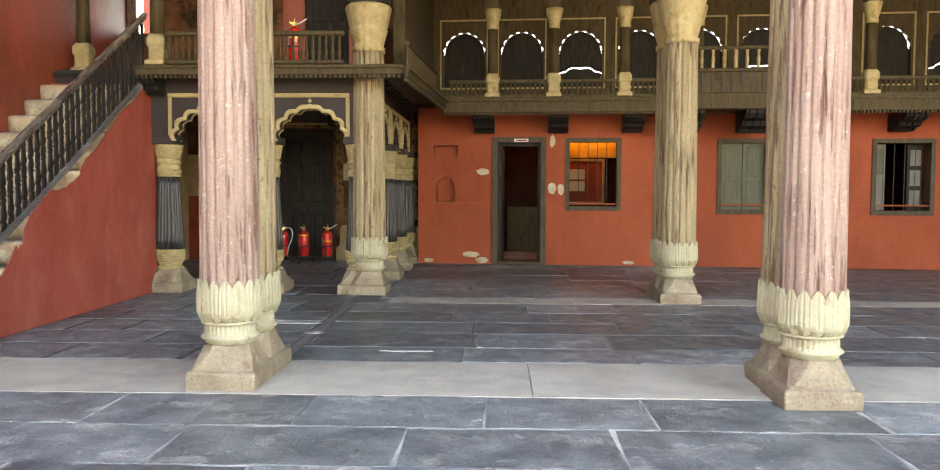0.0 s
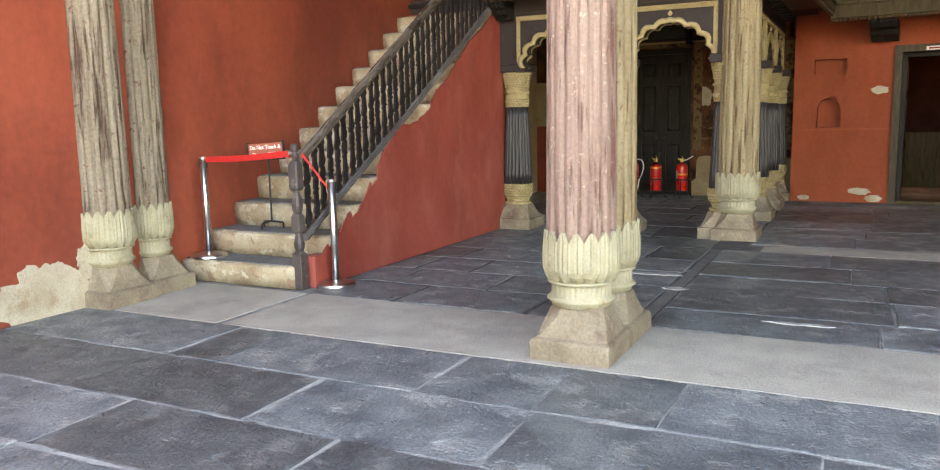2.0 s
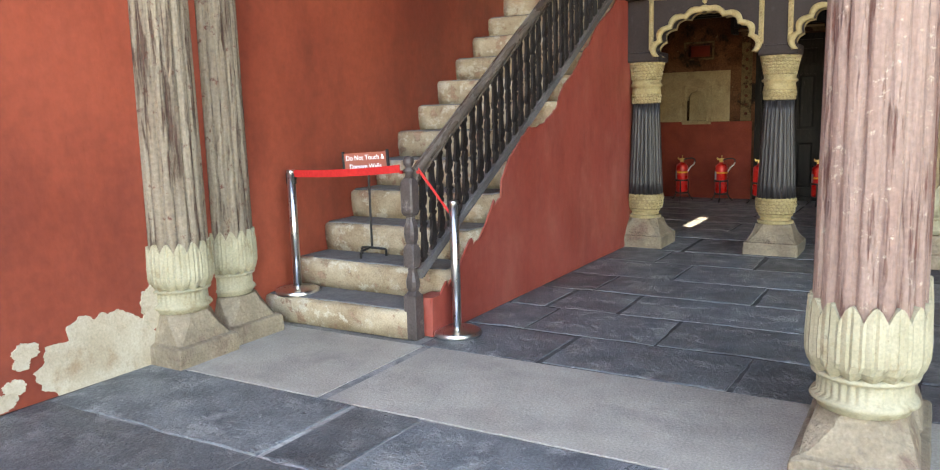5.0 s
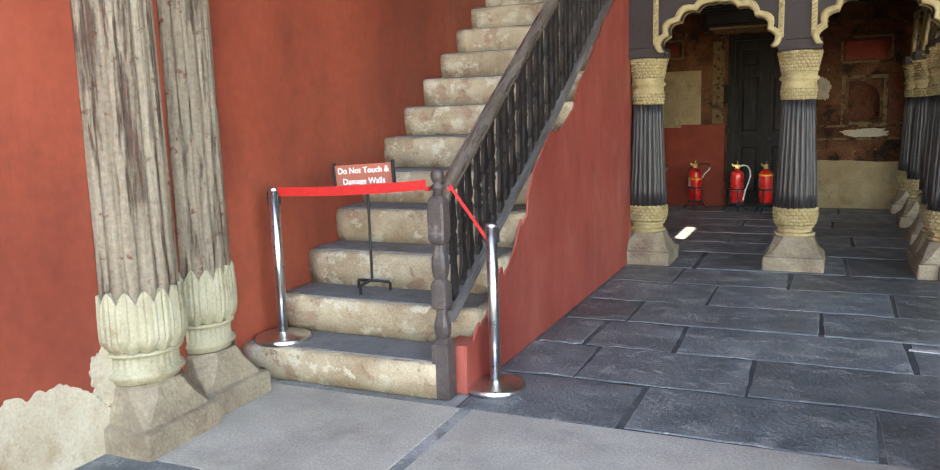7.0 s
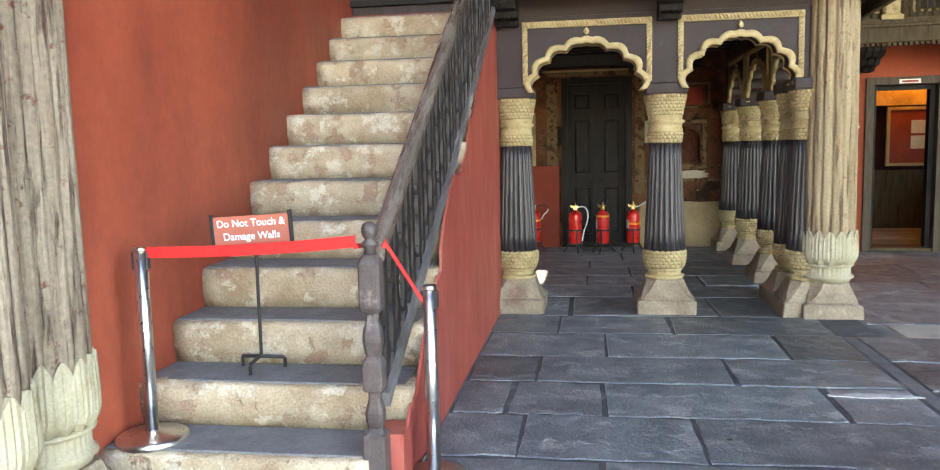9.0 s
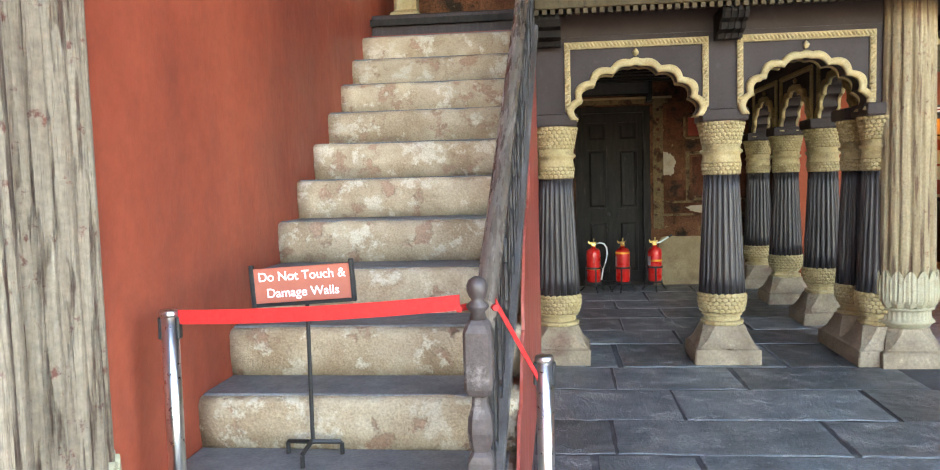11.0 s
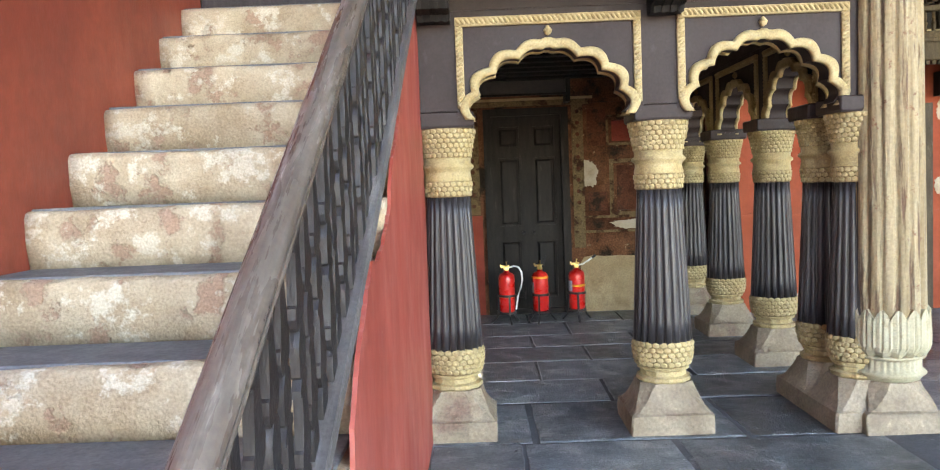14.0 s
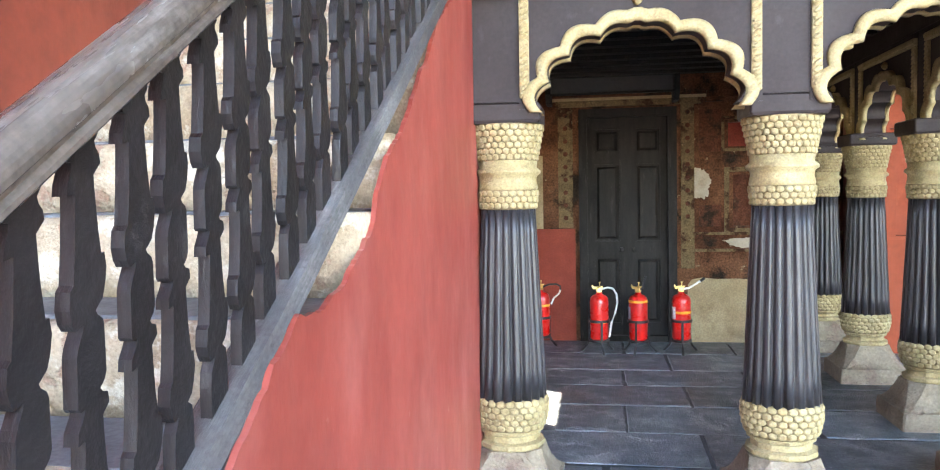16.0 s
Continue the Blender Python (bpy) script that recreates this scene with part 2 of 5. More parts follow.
PAPER = surf("print_paper", (0.35, 0.34, 0.27), (0.42, 0.4, 0.33), 6, 0.6, 0.0)


# ---- mesh helpers ----
def mesh_ob(name, bm, material, smooth=False):
    bmesh.ops.recalc_face_normals(bm, faces=bm.faces)
    me = bpy.data.meshes.new(name)
    bm.to_mesh(me)
    bm.free()
    for mt in (material if isinstance(material, (list, tuple)) else [material]):
        me.materials.append(mt)
    if smooth:
        for p in me.polygons:
            p.use_smooth = True
    return new(name, me)


def part(name, bm, material, parent, label="", smooth=False):
    ob = mesh_ob(name, bm, material, smooth)
    ob.parent = parent
    return tagged(ob, label)


def thing(name, m, label, category, group="", kind=""):
    e = new(name)
    e.empty_display_size = 0.1
    e.matrix_basis = m
    return tagged(e, label, category, group, kind)


def box(bm, x0, x1, y0, y1, z0, z1, bevel=0.0):
    v = [bm.verts.new(c) for c in ((x0, y0, z0), (x1, y0, z0), (x1, y1, z0), (x0, y1, z0), (x0, y0, z1), (x1, y0, z1), (x1, y1, z1), (x0, y1, z1))]
    fs = [bm.faces.new([v[i] for i in q]) for q in ((3, 2, 1, 0), (4, 5, 6, 7), (0, 1, 5, 4), (1, 2, 6, 5), (2, 3, 7, 6), (3, 0, 4, 7))]
    if bevel:
        bmesh.ops.bevel(bm, geom=list({e for f in fs for e in f.edges}), offset=bevel, segments=1, affect="EDGES")
    return bm


def boxed(*a, bevel=0.0):
    return box(bmesh.new(), *a, bevel=bevel)


def prism(bm, pts, axis, a, b):
    """A flat outline given to both ends along an axis."""
    def at(p, w):
        return {"x": (w, p[0], p[1]), "y": (p[0], w, p[1]), "z": (p[0], p[1], w)}[axis]
    lo, hi = [bm.verts.new(at(p, a)) for p in pts], [bm.verts.new(at(p, b)) for p in pts]
    bm.faces.new(lo), bm.faces.new(hi[::-1])
    for i in range(len(pts)):
        j = (i + 1) % len(pts)
        bm.faces.new((lo[i], lo[j], hi[j], hi[i]))
    return bm


def lathe(profile, segs, shape=None, cx=0.0, cy=0.0, bm=None):
    """Rings of (radius, height); shape(i_ring, angle, r, z) may bend them to (r, z)."""
    bm = bm or bmesh.new()
    rings = []
    for k, (r, z) in enumerate(profile):
        ring = []
        for s in range(segs):
            a = 2 * math.pi * s / segs
            rr, zz = shape(k, a, r, z) if shape else (r, z)
            ring.append(bm.verts.new((cx + rr * math.cos(a), cy + rr * math.sin(a), zz)))
        rings.append(ring)
    for a, b in zip(rings, rings[1:]):
        for s in range(segs):
            t = (s + 1) % segs
            bm.faces.new((a[s], a[t], b[t], b[s]))
    bm.faces.new(rings[0][::-1]), bm.faces.new(rings[-1])
    return bm


def squares(profile, bm=None, cx=0.0, cy=0.0):
    """Stacked square sections of (half width, height, corner cut)."""
    bm = bm or bmesh.new()
    rings = []
    for h, z, c in profile:
        c = max(c, 0.004)
        pts = [(h - c, -h), (h, -h + c), (h, h - c), (h - c, h), (-h + c, h), (-h, h - c), (-h, -h + c), (-h + c, -h)]
        rings.append([bm.verts.new((cx + x, cy + y, z)) for x, y in pts])
    for a, b in zip(rings, rings[1:]):
        for i in range(8):
            j = (i + 1) % 8
            bm.faces.new((a[i], a[j], b[j], b[i]))
    bm.faces.new(rings[0][::-1]), bm.faces.new(rings[-1])
    return bm


def tube(bm, pts, r, segs=8, twist=None):
    pts = [Vector(p) for p in pts]
    rings = []
    for i, p in enumerate(pts):
        d = (pts[min(i + 1, len(pts) - 1)] - pts[max(i - 1, 0)]).normalized()
        side = d.cross(Vector((0, 0, 1)) if abs(d.z) < 0.95 else Vector((0, 1, 0))).normalized()
        up = side.cross(d)
        ring = []
        for s in range(segs):
            a = 2 * math.pi * s / segs
            rr = r * (1 + 0.13 * math.cos(2 * a + twist * i)) if twist else r
            ring.append(bm.verts.new(p + rr * (math.cos(a) * side + math.sin(a) * up)))
        rings.append(ring)
    for a, b in zip(rings, rings[1:]):
        for s in range(segs):
            t = (s + 1) % segs
            bm.faces.new((a[s], a[t], b[t], b[s]))
    bm.faces.new(rings[0][::-1]), bm.faces.new(rings[-1])
    return bm


def wall_holes(bm, u0, u1, z0, z1, holes, depth, step=1.0):
    """A slab in the local xz plane from y = 0 to depth with rectangular openings (u0, u1, z0, z1)."""
    us = sorted({u0, u1, *[h[0] for h in holes], *[h[1] for h in holes]})
    zs = sorted({z0, z1, *[h[2] for h in holes], *[h[3] for h in holes]})
    grid = {}

    def vert(i, j, k):
        key = (i, j, k)
        if key not in grid:
            grid[key] = bm.verts.new((us[i], depth if k else 0.0, zs[j]))
        return grid[key]

    def solid(i, j):
        if not (0 <= i < len(us) - 1 and 0 <= j < len(zs) - 1):
            return False
        cu, cz = (us[i] + us[i + 1]) / 2, (zs[j] + zs[j + 1]) / 2
        return not any(h[0] < cu < h[1] and h[2] < cz < h[3] for h in holes)
    for i in range(len(us) - 1):
        for j in range(len(zs) - 1):
            if not solid(i, j):
                continue
            for k in (0, 1):
                bm.faces.new((vert(i, j, k), vert(i + 1, j, k), vert(i + 1, j + 1, k), vert(i, j + 1, k)))
            for di, dj, a, b in ((-1, 0, (i, j), (i, j + 1)), (1, 0, (i + 1, j), (i + 1, j + 1)), (0, -1, (i, j), (i + 1, j)), (0, 1, (i, j + 1), (i + 1, j + 1))):
                if not solid(i + di, j + dj):
                    bm.faces.new((vert(*a, 0), vert(*b, 0), vert(*b, 1), vert(*a, 1)))
    return bm


def cusped(phi, lobes=8, depth=0.12, ogee=0.10):
    return 1 + depth * abs(math.sin(lobes * phi)) + ogee * math.exp(-((phi - math.pi / 2) / 0.06) ** 2)


def arch_curve(cx, zs, a, b, grow=0.0, lobes=8, depth=0.12, ogee=0.10, n=96, lo=0.0):
    out = []
    for i in range(n + 1):
        phi = lo + (math.pi - 2 * lo) * i / n
        r = cusped(phi, lobes, depth, ogee)
        out.append((cx + (a * r + grow) * math.cos(phi), zs + (b * r + grow) * math.sin(phi)))
    return out


def arch_panel(bm, x0, x1, zs, ztop, cx, a, b, y0, y1, **kw):
    """Fills a rectangle above a springing line except for a cusped arch."""
    inner = arch_curve(cx, zs, a, b, **kw)
    outer = []
    for x, z in inner:
        dx, dz = x - cx, z - zs
        t = min([(x1 - cx) / dx if dx > 1e-6 else 1e9, (x0 - cx) / dx if dx < -1e-6 else 1e9, (ztop - zs) / dz if dz > 1e-6 else 1e9])
        outer.append((cx + dx * t, zs + dz * t))
    for cxx in (x1, x0):
        k = min(range(len(outer)), key=lambda i: (outer[i][0] - cxx) ** 2 + (outer[i][1] - ztop) ** 2)
        outer[k] = (cxx, ztop)
    vs = [[bm.verts.new((p[0], y, p[1])) for p in row] for row in (inner, outer) for y in (y0, y1)]
    for i in range(len(inner) - 1):
        j = i + 1
        bm.faces.new((vs[0][i], vs[0][j], vs[2][j], vs[2][i]))
        bm.faces.new((vs[1][i], vs[3][i], vs[3][j], vs[1][j]))
        bm.faces.new((vs[0][i], vs[1][i], vs[1][j], vs[0][j]))
        bm.faces.new((vs[2][i], vs[2][j], vs[3][j], vs[3][i]))
    for i in (0, len(inner) - 1):
        bm.faces.new((vs[0][i], vs[2][i], vs[3][i], vs[1][i]))
    return bm


def arch_band(bm, cx, zs, a, b, w, y0, y1, **kw):
    """A moulding that follows the cusped arch, with a rounded face towards y0."""
    loops = []
    for g, y in ((0.0, y1), (0.0, y0 + 0.012), (0.25 * w, y0), (0.75 * w, y0), (w, y0 + 0.012), (w, y1)):
        loops.append([bm.verts.new((x, y, z)) for x, z in arch_curve(cx, zs, a, b, grow=g, **kw)])
    for p, q in zip(loops, loops[1:] + loops[:1]):
        for i in range(len(p) - 1):
            bm.faces.new((p[i], p[i + 1], q[i + 1], q[i]))
    for i in (0, -1):
        bm.faces.new([lp[i] for lp in loops])
    return bm


def blob_outline(cy, cz, ry, rz, seed, n=220, rough=0.17, floor=None):
    out = []
    for i in range(n):
        a = 2 * math.pi * i / n
        c, d = math.cos(a), math.sin(a)
        r = 1 + 1.5 * rough * noise.noise((1.6 * c + seed * 7.3, 1.6 * d, seed)) + 1.1 * rough * noise.noise((5 * c, 5 * d + seed, 3.1))
        r += 0.35 * rough * noise.noise((12 * c, 12 * d + seed, 7.1)) + 0.16 * rough * noise.noise((34 * c, 34 * d + seed, 1.1))
        p = (cy + ry * r * c, cz + rz * r * d)
        out.append((p[0], max(p[1], floor)) if floor is not None else p)
    return out


# ---- the large structure ----
LX = -5.88          # face of the left wall beside the stairs
SX = -4.47          # outer face of the stair wall
ROOF = 6.6

# unseen ground, its sandy colour chosen to reflect warm light indoors
garden = mesh_ob("ground", boxed(-400, 400, -400, 400, -0.45, -0.25), GRASS)
tagged(garden, "unseen level ground, sandy to bounce warm light into the hall", "ground", kind="structure")

# floor bed under the slabs
floor = mesh_ob("floor", boxed(-6.4, 14.0, -2.5, 20.0, -0.25, -0.010), MORTAR)
tagged(floor, "worn blue-grey slate slab floor with pale lime joints", "floor", kind="structure")

# left wall, in two planes that meet behind the engaged pillars
bm = bmesh.new()
box(bm, -6.4, -5.76, -2.5, 6.2, 0, ROOF)
wl = mesh_ob("wall_left", bm, RED)
tagged(wl, "red limewashed plaster wall with peeling foot", "wall", kind="structure")
SUNHOLE = (13.40, 14.40, 2.02, 2.38)
bm = wall_holes(bmesh.new(), 6.2, 19.5, 2.96, ROOF, [(13.6, 15.0, 4.0, 5.2)], 0.52)
for v in bm.verts:
    v.co = Vector((-6.4 + v.co.y, v.co.x, v.co.z))
box(bm, -6.4, LX, 6.2, 11.3, 0, 2.96)
w2 = mesh_ob("wall_stair", bm, RED)
tagged(w2, "tall red plaster wall beside the stone stairs", "wall", kind="structure")

bm = wall_holes(bmesh.new(), 11.3, 19.5, 0, 2.96, [SUNHOLE], 0.15)
for v in bm.verts:
    v.co = Vector((-6.03 + v.co.y, v.co.x, v.co.z))
tagged(mesh_ob("wall_alcove_side", bm, OCHRE), "ochre side wall of the alcove with a small window hole", "wall", kind="structure")

# peeled plaster at the foot of the wall
for cy, cz, ry, rz, sd in ((5.32, 0.13, 0.37, 0.27, 1), (5.675, 0.36, 0.075, 0.13, 9), (4.2, 0.72, 0.10, 0.08, 2), (4.05, 0.22, 0.22, 0.16, 3), (4.86, 0.30, 0.07, 0.05, 7), (4.70, 0.06, 0.09, 0.05, 8), (4.78, 0.12, 0.06, 0.05, 5), (4.83, 0.24, 0.05, 0.035, 6)):
    part("bare_patch", prism(bmesh.new(), blob_outline(cy, cz, ry, rz, sd, floor=0.0), "x", -5.765, -5.757 + 0.0012 * sd), CREAM_PLASTER, wl, "bare cream plaster where the red has peeled")

# unseen rear wall, right wall and roof, added to close the hall against light
tagged(mesh_ob("wall_rear", boxed(-6.4, 14.0, 19.6, 20.0, 0, 2.95), RED), "unseen red plaster wall, added to keep light out of the hall", "wall", kind="structure")
tagged(mesh_ob("wall_right", boxed(13.6, 14.0, 4.4, 20.0, 0, ROOF), RED), "unseen red plaster wall, added to keep light out of the hall", "wall", kind="structure")
bm = boxed(-6.4, 14.0, 4.4, 20.0, ROOF, ROOF + 0.25)
for k in range(15):
    box(bm, -5.7, 13.6, 4.6 + k * 1.02, 4.74 + k * 1.02, ROOF - 0.16, ROOF)
tagged(mesh_ob("ceiling", bm, OLIVE), "unseen timber ceiling with joists, placed to limit the sky light", "ceiling", kind="structure")

# ---- back wall: its own frame, u along the wall, y into it ----
MB = pose(-1.33, 15.22, 0, 0, 0, -4)
DOOR = (1.42, 2.37, 0.0, 2.34)
W1, W2, W3 = (2.76, 3.73, 1.03, 2.32), (5.48, 6.36, 0.98, 2.30), (8.14, 9.16, 0.98, 2.29)
N1, N2 = (0.29, 0.75, 1.98, 2.21), (0.35, 0.69, 1.16, 1.66)
bm = wall_holes(bmesh.new(), 0, 15.0, 0, 2.95, [DOOR, W1, W2, W3, N1, N2], 0.45)
wb = mesh_ob("wall_back", bm, BACKRED)
wb.matrix_basis = MB
tagged(wb, "orange-red plaster wall with door, windows and niches", "wall", kind="structure")


def niche_lining(name, r, arched):
    b = bmesh.new()
    d = 0.14
    box(b, r[0] - 0.02, r[1] + 0.02, d, d + 0.02, r[2] - 0.02, r[3] + 0.02)
    for q in ((r[0] - 0.02, r[0], 0.01, d, r[2], r[3]), (r[1], r[1] + 0.02, 0.01, d, r[2], r[3]), (r[0], r[1], 0.01, d, r[2] - 0.02, r[2]), (r[0], r[1], 0.01, d, r[3], r[3] + 0.02)):
        box(b, *q)
    if arched:
        w = (r[1] - r[0]) / 2
        arch_panel(b, r[0], r[1], r[3] - 0.20, r[3], (r[0] + r[1]) / 2, w * 0.88, 0.155, -0.003, 0.05, lobes=5, depth=0.06, ogee=0.08, n=30)
    return b


for nm, r, ar in (("niche_1", N1, False), ("niche_2", N2, True)):
    part(nm, niche_lining(nm, r, ar), BACKRED, wb)
bm = bmesh.new()
for u0, u1 in ((0, 1.40), (2.39, 15.0)):
    box(bm, u0, u1, -0.012, 0.0, 1.12, 1.145)
part("dado_line", bm, BACKRED, wb)
for u, z, ry, rz, sd in ((1.22, 1.72, 0.11, 0.06, 11), (2.50, 2.28, 0.05, 0.11, 12), (2.50, 1.42, 0.07, 0.10, 13), (2.66, 1.40, 0.06, 0.10, 14), (1.0, 0.18, 0.16, 0.05, 15), (1.2, 0.07, 0.12, 0.05, 16), (0.2, 0.06, 0.08, 0.04, 17), (3.9, 0.06, 0.10, 0.03, 18)):
    part("bare_patch", prism(bmesh.new(), blob_outline(u, z, ry, rz, sd, floor=0.0), "y", -0.004 - 0.0012 * (sd - 10), 0.004), CREAM_PLASTER, wb, "chipped pale plaster")


def frame_of(r, w, y0, y1, sill=True):
    b = bmesh.new()
    box(b, r[0], r[0] + w, y0, y1, r[2], r[3] - w)
    box(b, r[1] - w, r[1], y0, y1, r[2], r[3] - w)
    box(b, r[0], r[1], y0, y1, r[3] - w, r[3])
    if sill:
        box(b, r[0] + w, r[1] - w, y0, y1, r[2], r[2] + w)
    return b


# back doorway with its open leaf
dr = thing("door_1", MB, "dark doorway in a heavy timber frame, standing open", "doorway", kind="structure")
part("frame", frame_of((DOOR[0] - 0.02, DOOR[1] + 0.02, 0.004, 2.36), 0.10, -0.05, 0.30, False), BROWN, dr)
part("inner_frame", frame_of((DOOR[0] + 0.082, DOOR[1] - 0.082, 0.004, 2.255), 0.06, 0.10, 0.24, False), DOORPAINT, dr)
part("name_plate", boxed(1.80, 2.06, -0.062, -0.052, 2.27, 2.325), surf("pale_plate", (0.6, 0.5, 0.42), (0.65, 0.55, 0.48), 30, 0.5, 0), dr, "small pale name plate over the door")
part("plate_lettering", boxed(1.83, 2.03, -0.0655, -0.0625, 2.285, 2.308), MAROON, dr)
part("threshold", boxed(DOOR[0] + 0.09, DOOR[1] - 0.09, -0.02, 0.40, 0.0, 0.05), OLIVE, dr)
lf = part("door_leaf", boxed(1.50, 1.545, 0.42, 1.14, 0.03, 2.2), DOORPAINT, dr, "open dark door leaf")
for z0, z1 in ((0.15, 0.8), (0.95, 1.6), (1.72, 2.1)):
    part("panel", boxed(1.546, 1.560, 0.52, 1.04, z0, z1, bevel=0.006), DOORPAINT, lf)


def window_thing(name, r, label, shutters):
    w = thing(name, MB, label, "window", kind="structure")
    part("window_frame", frame_of((r[0] - 0.02, r[1] + 0.02, r[2] - 0.02, r[3] + 0.02), 0.075, -0.03, 0.22), BROWN, w)
    n = 5
    for k in range(1, n):
        u = r[0] + 0.06 + (r[1] - r[0] - 0.12) * k / n
        b = lathe([(0.007, r[2] + 0.05), (0.007, r[3] - 0.05)], 6, cx=u, cy=0.16)
        if shutters != "closed":
            part("bar", b, TIMBER, w)
        else:
            b.free()
    if shutters == "closed":
        mid = (r[0] + r[1]) / 2
        for a, c in ((r[0] + 0.06, mid - 0.006), (mid + 0.006, r[1] - 0.06)):
            s = part("shutter", boxed(a, c, 0.10, 0.13, r[2] + 0.06, r[3] - 0.06), GREENWOOD, w, "closed grey-green shutter leaf")
            for z0, z1 in ((r[2] + 0.12, r[2] + 0.58), (r[2] + 0.66, r[3] - 0.12)):
                part("panel", boxed(a + 0.07, c - 0.07, 0.086, 0.099, z0, z1, bevel=0.006), GREENWOOD, s)
    if shutters == "ajar":
        s = part("shutter", boxed(r[0] + 0.08, r[0] + 0.30, 0.24, 0.27, r[2] + 0.06, r[3] - 0.06), GREYPANE, w, "pale inner shutter leaf")
        part("panel", boxed(r[0] + 0.12, r[0] + 0.26, 0.226, 0.239, r[2] + 0.7, r[3] - 0.14, bevel=0.005), GREENWOOD, s)
        s = part("shutter", boxed(r[1] - 0.34, r[1] - 0.08, 0.24, 0.27, r[2] + 0.06, r[3] - 0.06), DOORPAINT, w, "dark open shutter leaf")
        for k in range(3):
            part("pane", boxed(r[1] - 0.30, r[1] - 0.12, 0.226, 0.239, r[2] + 0.14 + 0.36 * k, r[2] + 0.42 + 0.36 * k, bevel=0.004), GREYPANE, s)
    return w


window_thing("window_1", W1, "barred window with dark timber frame, amber room behind", "open")
window_thing("window_2", W2, "window closed by grey-green timber shutters", "closed")
window_thing("window_3", W3, "barred window with half-open shutter leaves", "ajar")

# the dim room behind the back wall; its near-black paint stands in for shade
bm = wall_holes(bmesh.new(), -0.3, 15.0, 0, 2.95, [], 0.2)
INNER = surf("room_shade_maroon", (0.018, 0.006, 0.005), (0.026, 0.009, 0.007), 3, 0.8, 0.1, spec=0.1)
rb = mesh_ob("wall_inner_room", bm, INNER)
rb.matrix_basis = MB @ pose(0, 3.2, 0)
tagged(rb, "maroon inner room wall, coloured near black for the shade", "wall", kind="structure")
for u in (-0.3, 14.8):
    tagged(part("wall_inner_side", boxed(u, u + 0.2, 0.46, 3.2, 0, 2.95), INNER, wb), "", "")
dd = thing("display_board", MB @ pose(0, 3.12, 0), "framed maroon display board with two prints, lit amber from above", "display")
part("board", boxed(2.55, 3.60, -0.05, 0.0, 1.12, 2.02, bevel=0.005), MAROON, dd, "maroon display board")
part("frame", frame_of((2.50, 3.65, 1.07, 2.07), 0.05, -0.07, 0.0), OCHRE, dd, "ochre wooden frame")
part("lamp_strip", boxed(2.3, 3.9, -0.30, -0.22, 2.58, 2.64), AMBER, dd, "amber strip lamp")
for z in (1.62, 1.36):
    part("print", boxed(2.88, 3.22, -0.062, -0.052, z, z + 0.22), PAPER, dd, "pale framed print")
# dado coloured dark too, so the doorway stays in shade
part("dado_panel", boxed(1.5, 4.6, -0.03, -0.002, 0.0, 1.0), OLIVE, dd, "dado panel coloured dark for shade")
part("upper_panel", boxed(2.2, 4.0, -0.02, -0.002, 2.1, 2.75), OCHRE, dd)
st = thing("chair", MB @ pose(3.30, 2.3, 0, 0, 0, 35), "dark wooden chair standing in the dim inner room", "chair")
part("seat", boxed(-0.22, 0.22, -0.22, 0.22, 0.43, 0.47, bevel=0.01), DOORPAINT, st)
for x in (-0.2, 0.2):
    for y in (-0.2, 0.2):
        part("leg", boxed(x - 0.02, x + 0.02, y - 0.02, y + 0.02, 0, 0.43 if y < 0 else 0.92), DOORPAINT, st)
part("backrest", boxed(-0.2, 0.2, 0.19, 0.21, 0.62, 0.9, bevel=0.008), DOORPAINT, st)

# ---- alcove behind the arcade ----
AD = (-4.04, -3.03, 0.0, 2.53)
NA, NB, NC, ND = (-2.43, -2.03, 1.25, 1.80), (-2.48, -1.96, 2.10, 2.36), (-5.13, -4.82, 1.26, 1.78), (-5.12, -4.78, 2.28, 2.46)
bm = wall_holes(bmesh.new(), -6.4, -1.31, 0, 2.95, [AD, NA, NB, NC, ND], 0.4)
wa = mesh_ob("wall_alcove", bm, MURAL)
wa.matrix_basis = pose(0, 15.69, 0)
tagged(wa, "old mural-painted plaster wall, brown and flaking", "wall", kind="structure")
for nm, r, ar, mt in (("niche_1", NA, True, DULL), ("niche_2", NB, False, MAROON), ("niche_3", NC, True, OCHRE), ("niche_4", ND, False, MAROON)):
    part(nm, niche_lining(nm, r, ar), mt, wa)
for r, w, mt in ((NA, 0.05, BAND), (NB, 0.03, BAND), (NC, 0.04, OCHRE), (ND, 0.03, BAND)):
    part("niche_border", frame_of((r[0] - w - 0.04, r[1] + w + 0.04, r[2] - w - 0.02, r[3] + w + 0.03), w, -0.018, 0.0), mt, wa)
part("maroon_dado", boxed(-5.88, -4.10, -0.012, 0.0, 0, 1.24), MAROON, wa, "maroon painted dado")
part("ochre_panel", wall_holes(bmesh.new(), -5.88, -4.45, 1.243, 2.05, [NC], -0.008), OCHRE, wa, "bare ochre plaster")
part("ochre_panel", prism(bmesh.new(), [(-2.98, 0.0), (-1.32, 0.0), (-1.32, 0.66), (-1.6, 0.68), (-2.0, 0.665), (-2.4, 0.69), (-2.6, 0.685), (-2.75, 0.70), (-2.86, 0.68), (-2.90, 0.62), (-2.91, 0.3), (-2.98, 0.25)], "y", -0.010, 0.0), OCHRE, wa, "bare ochre plaster")
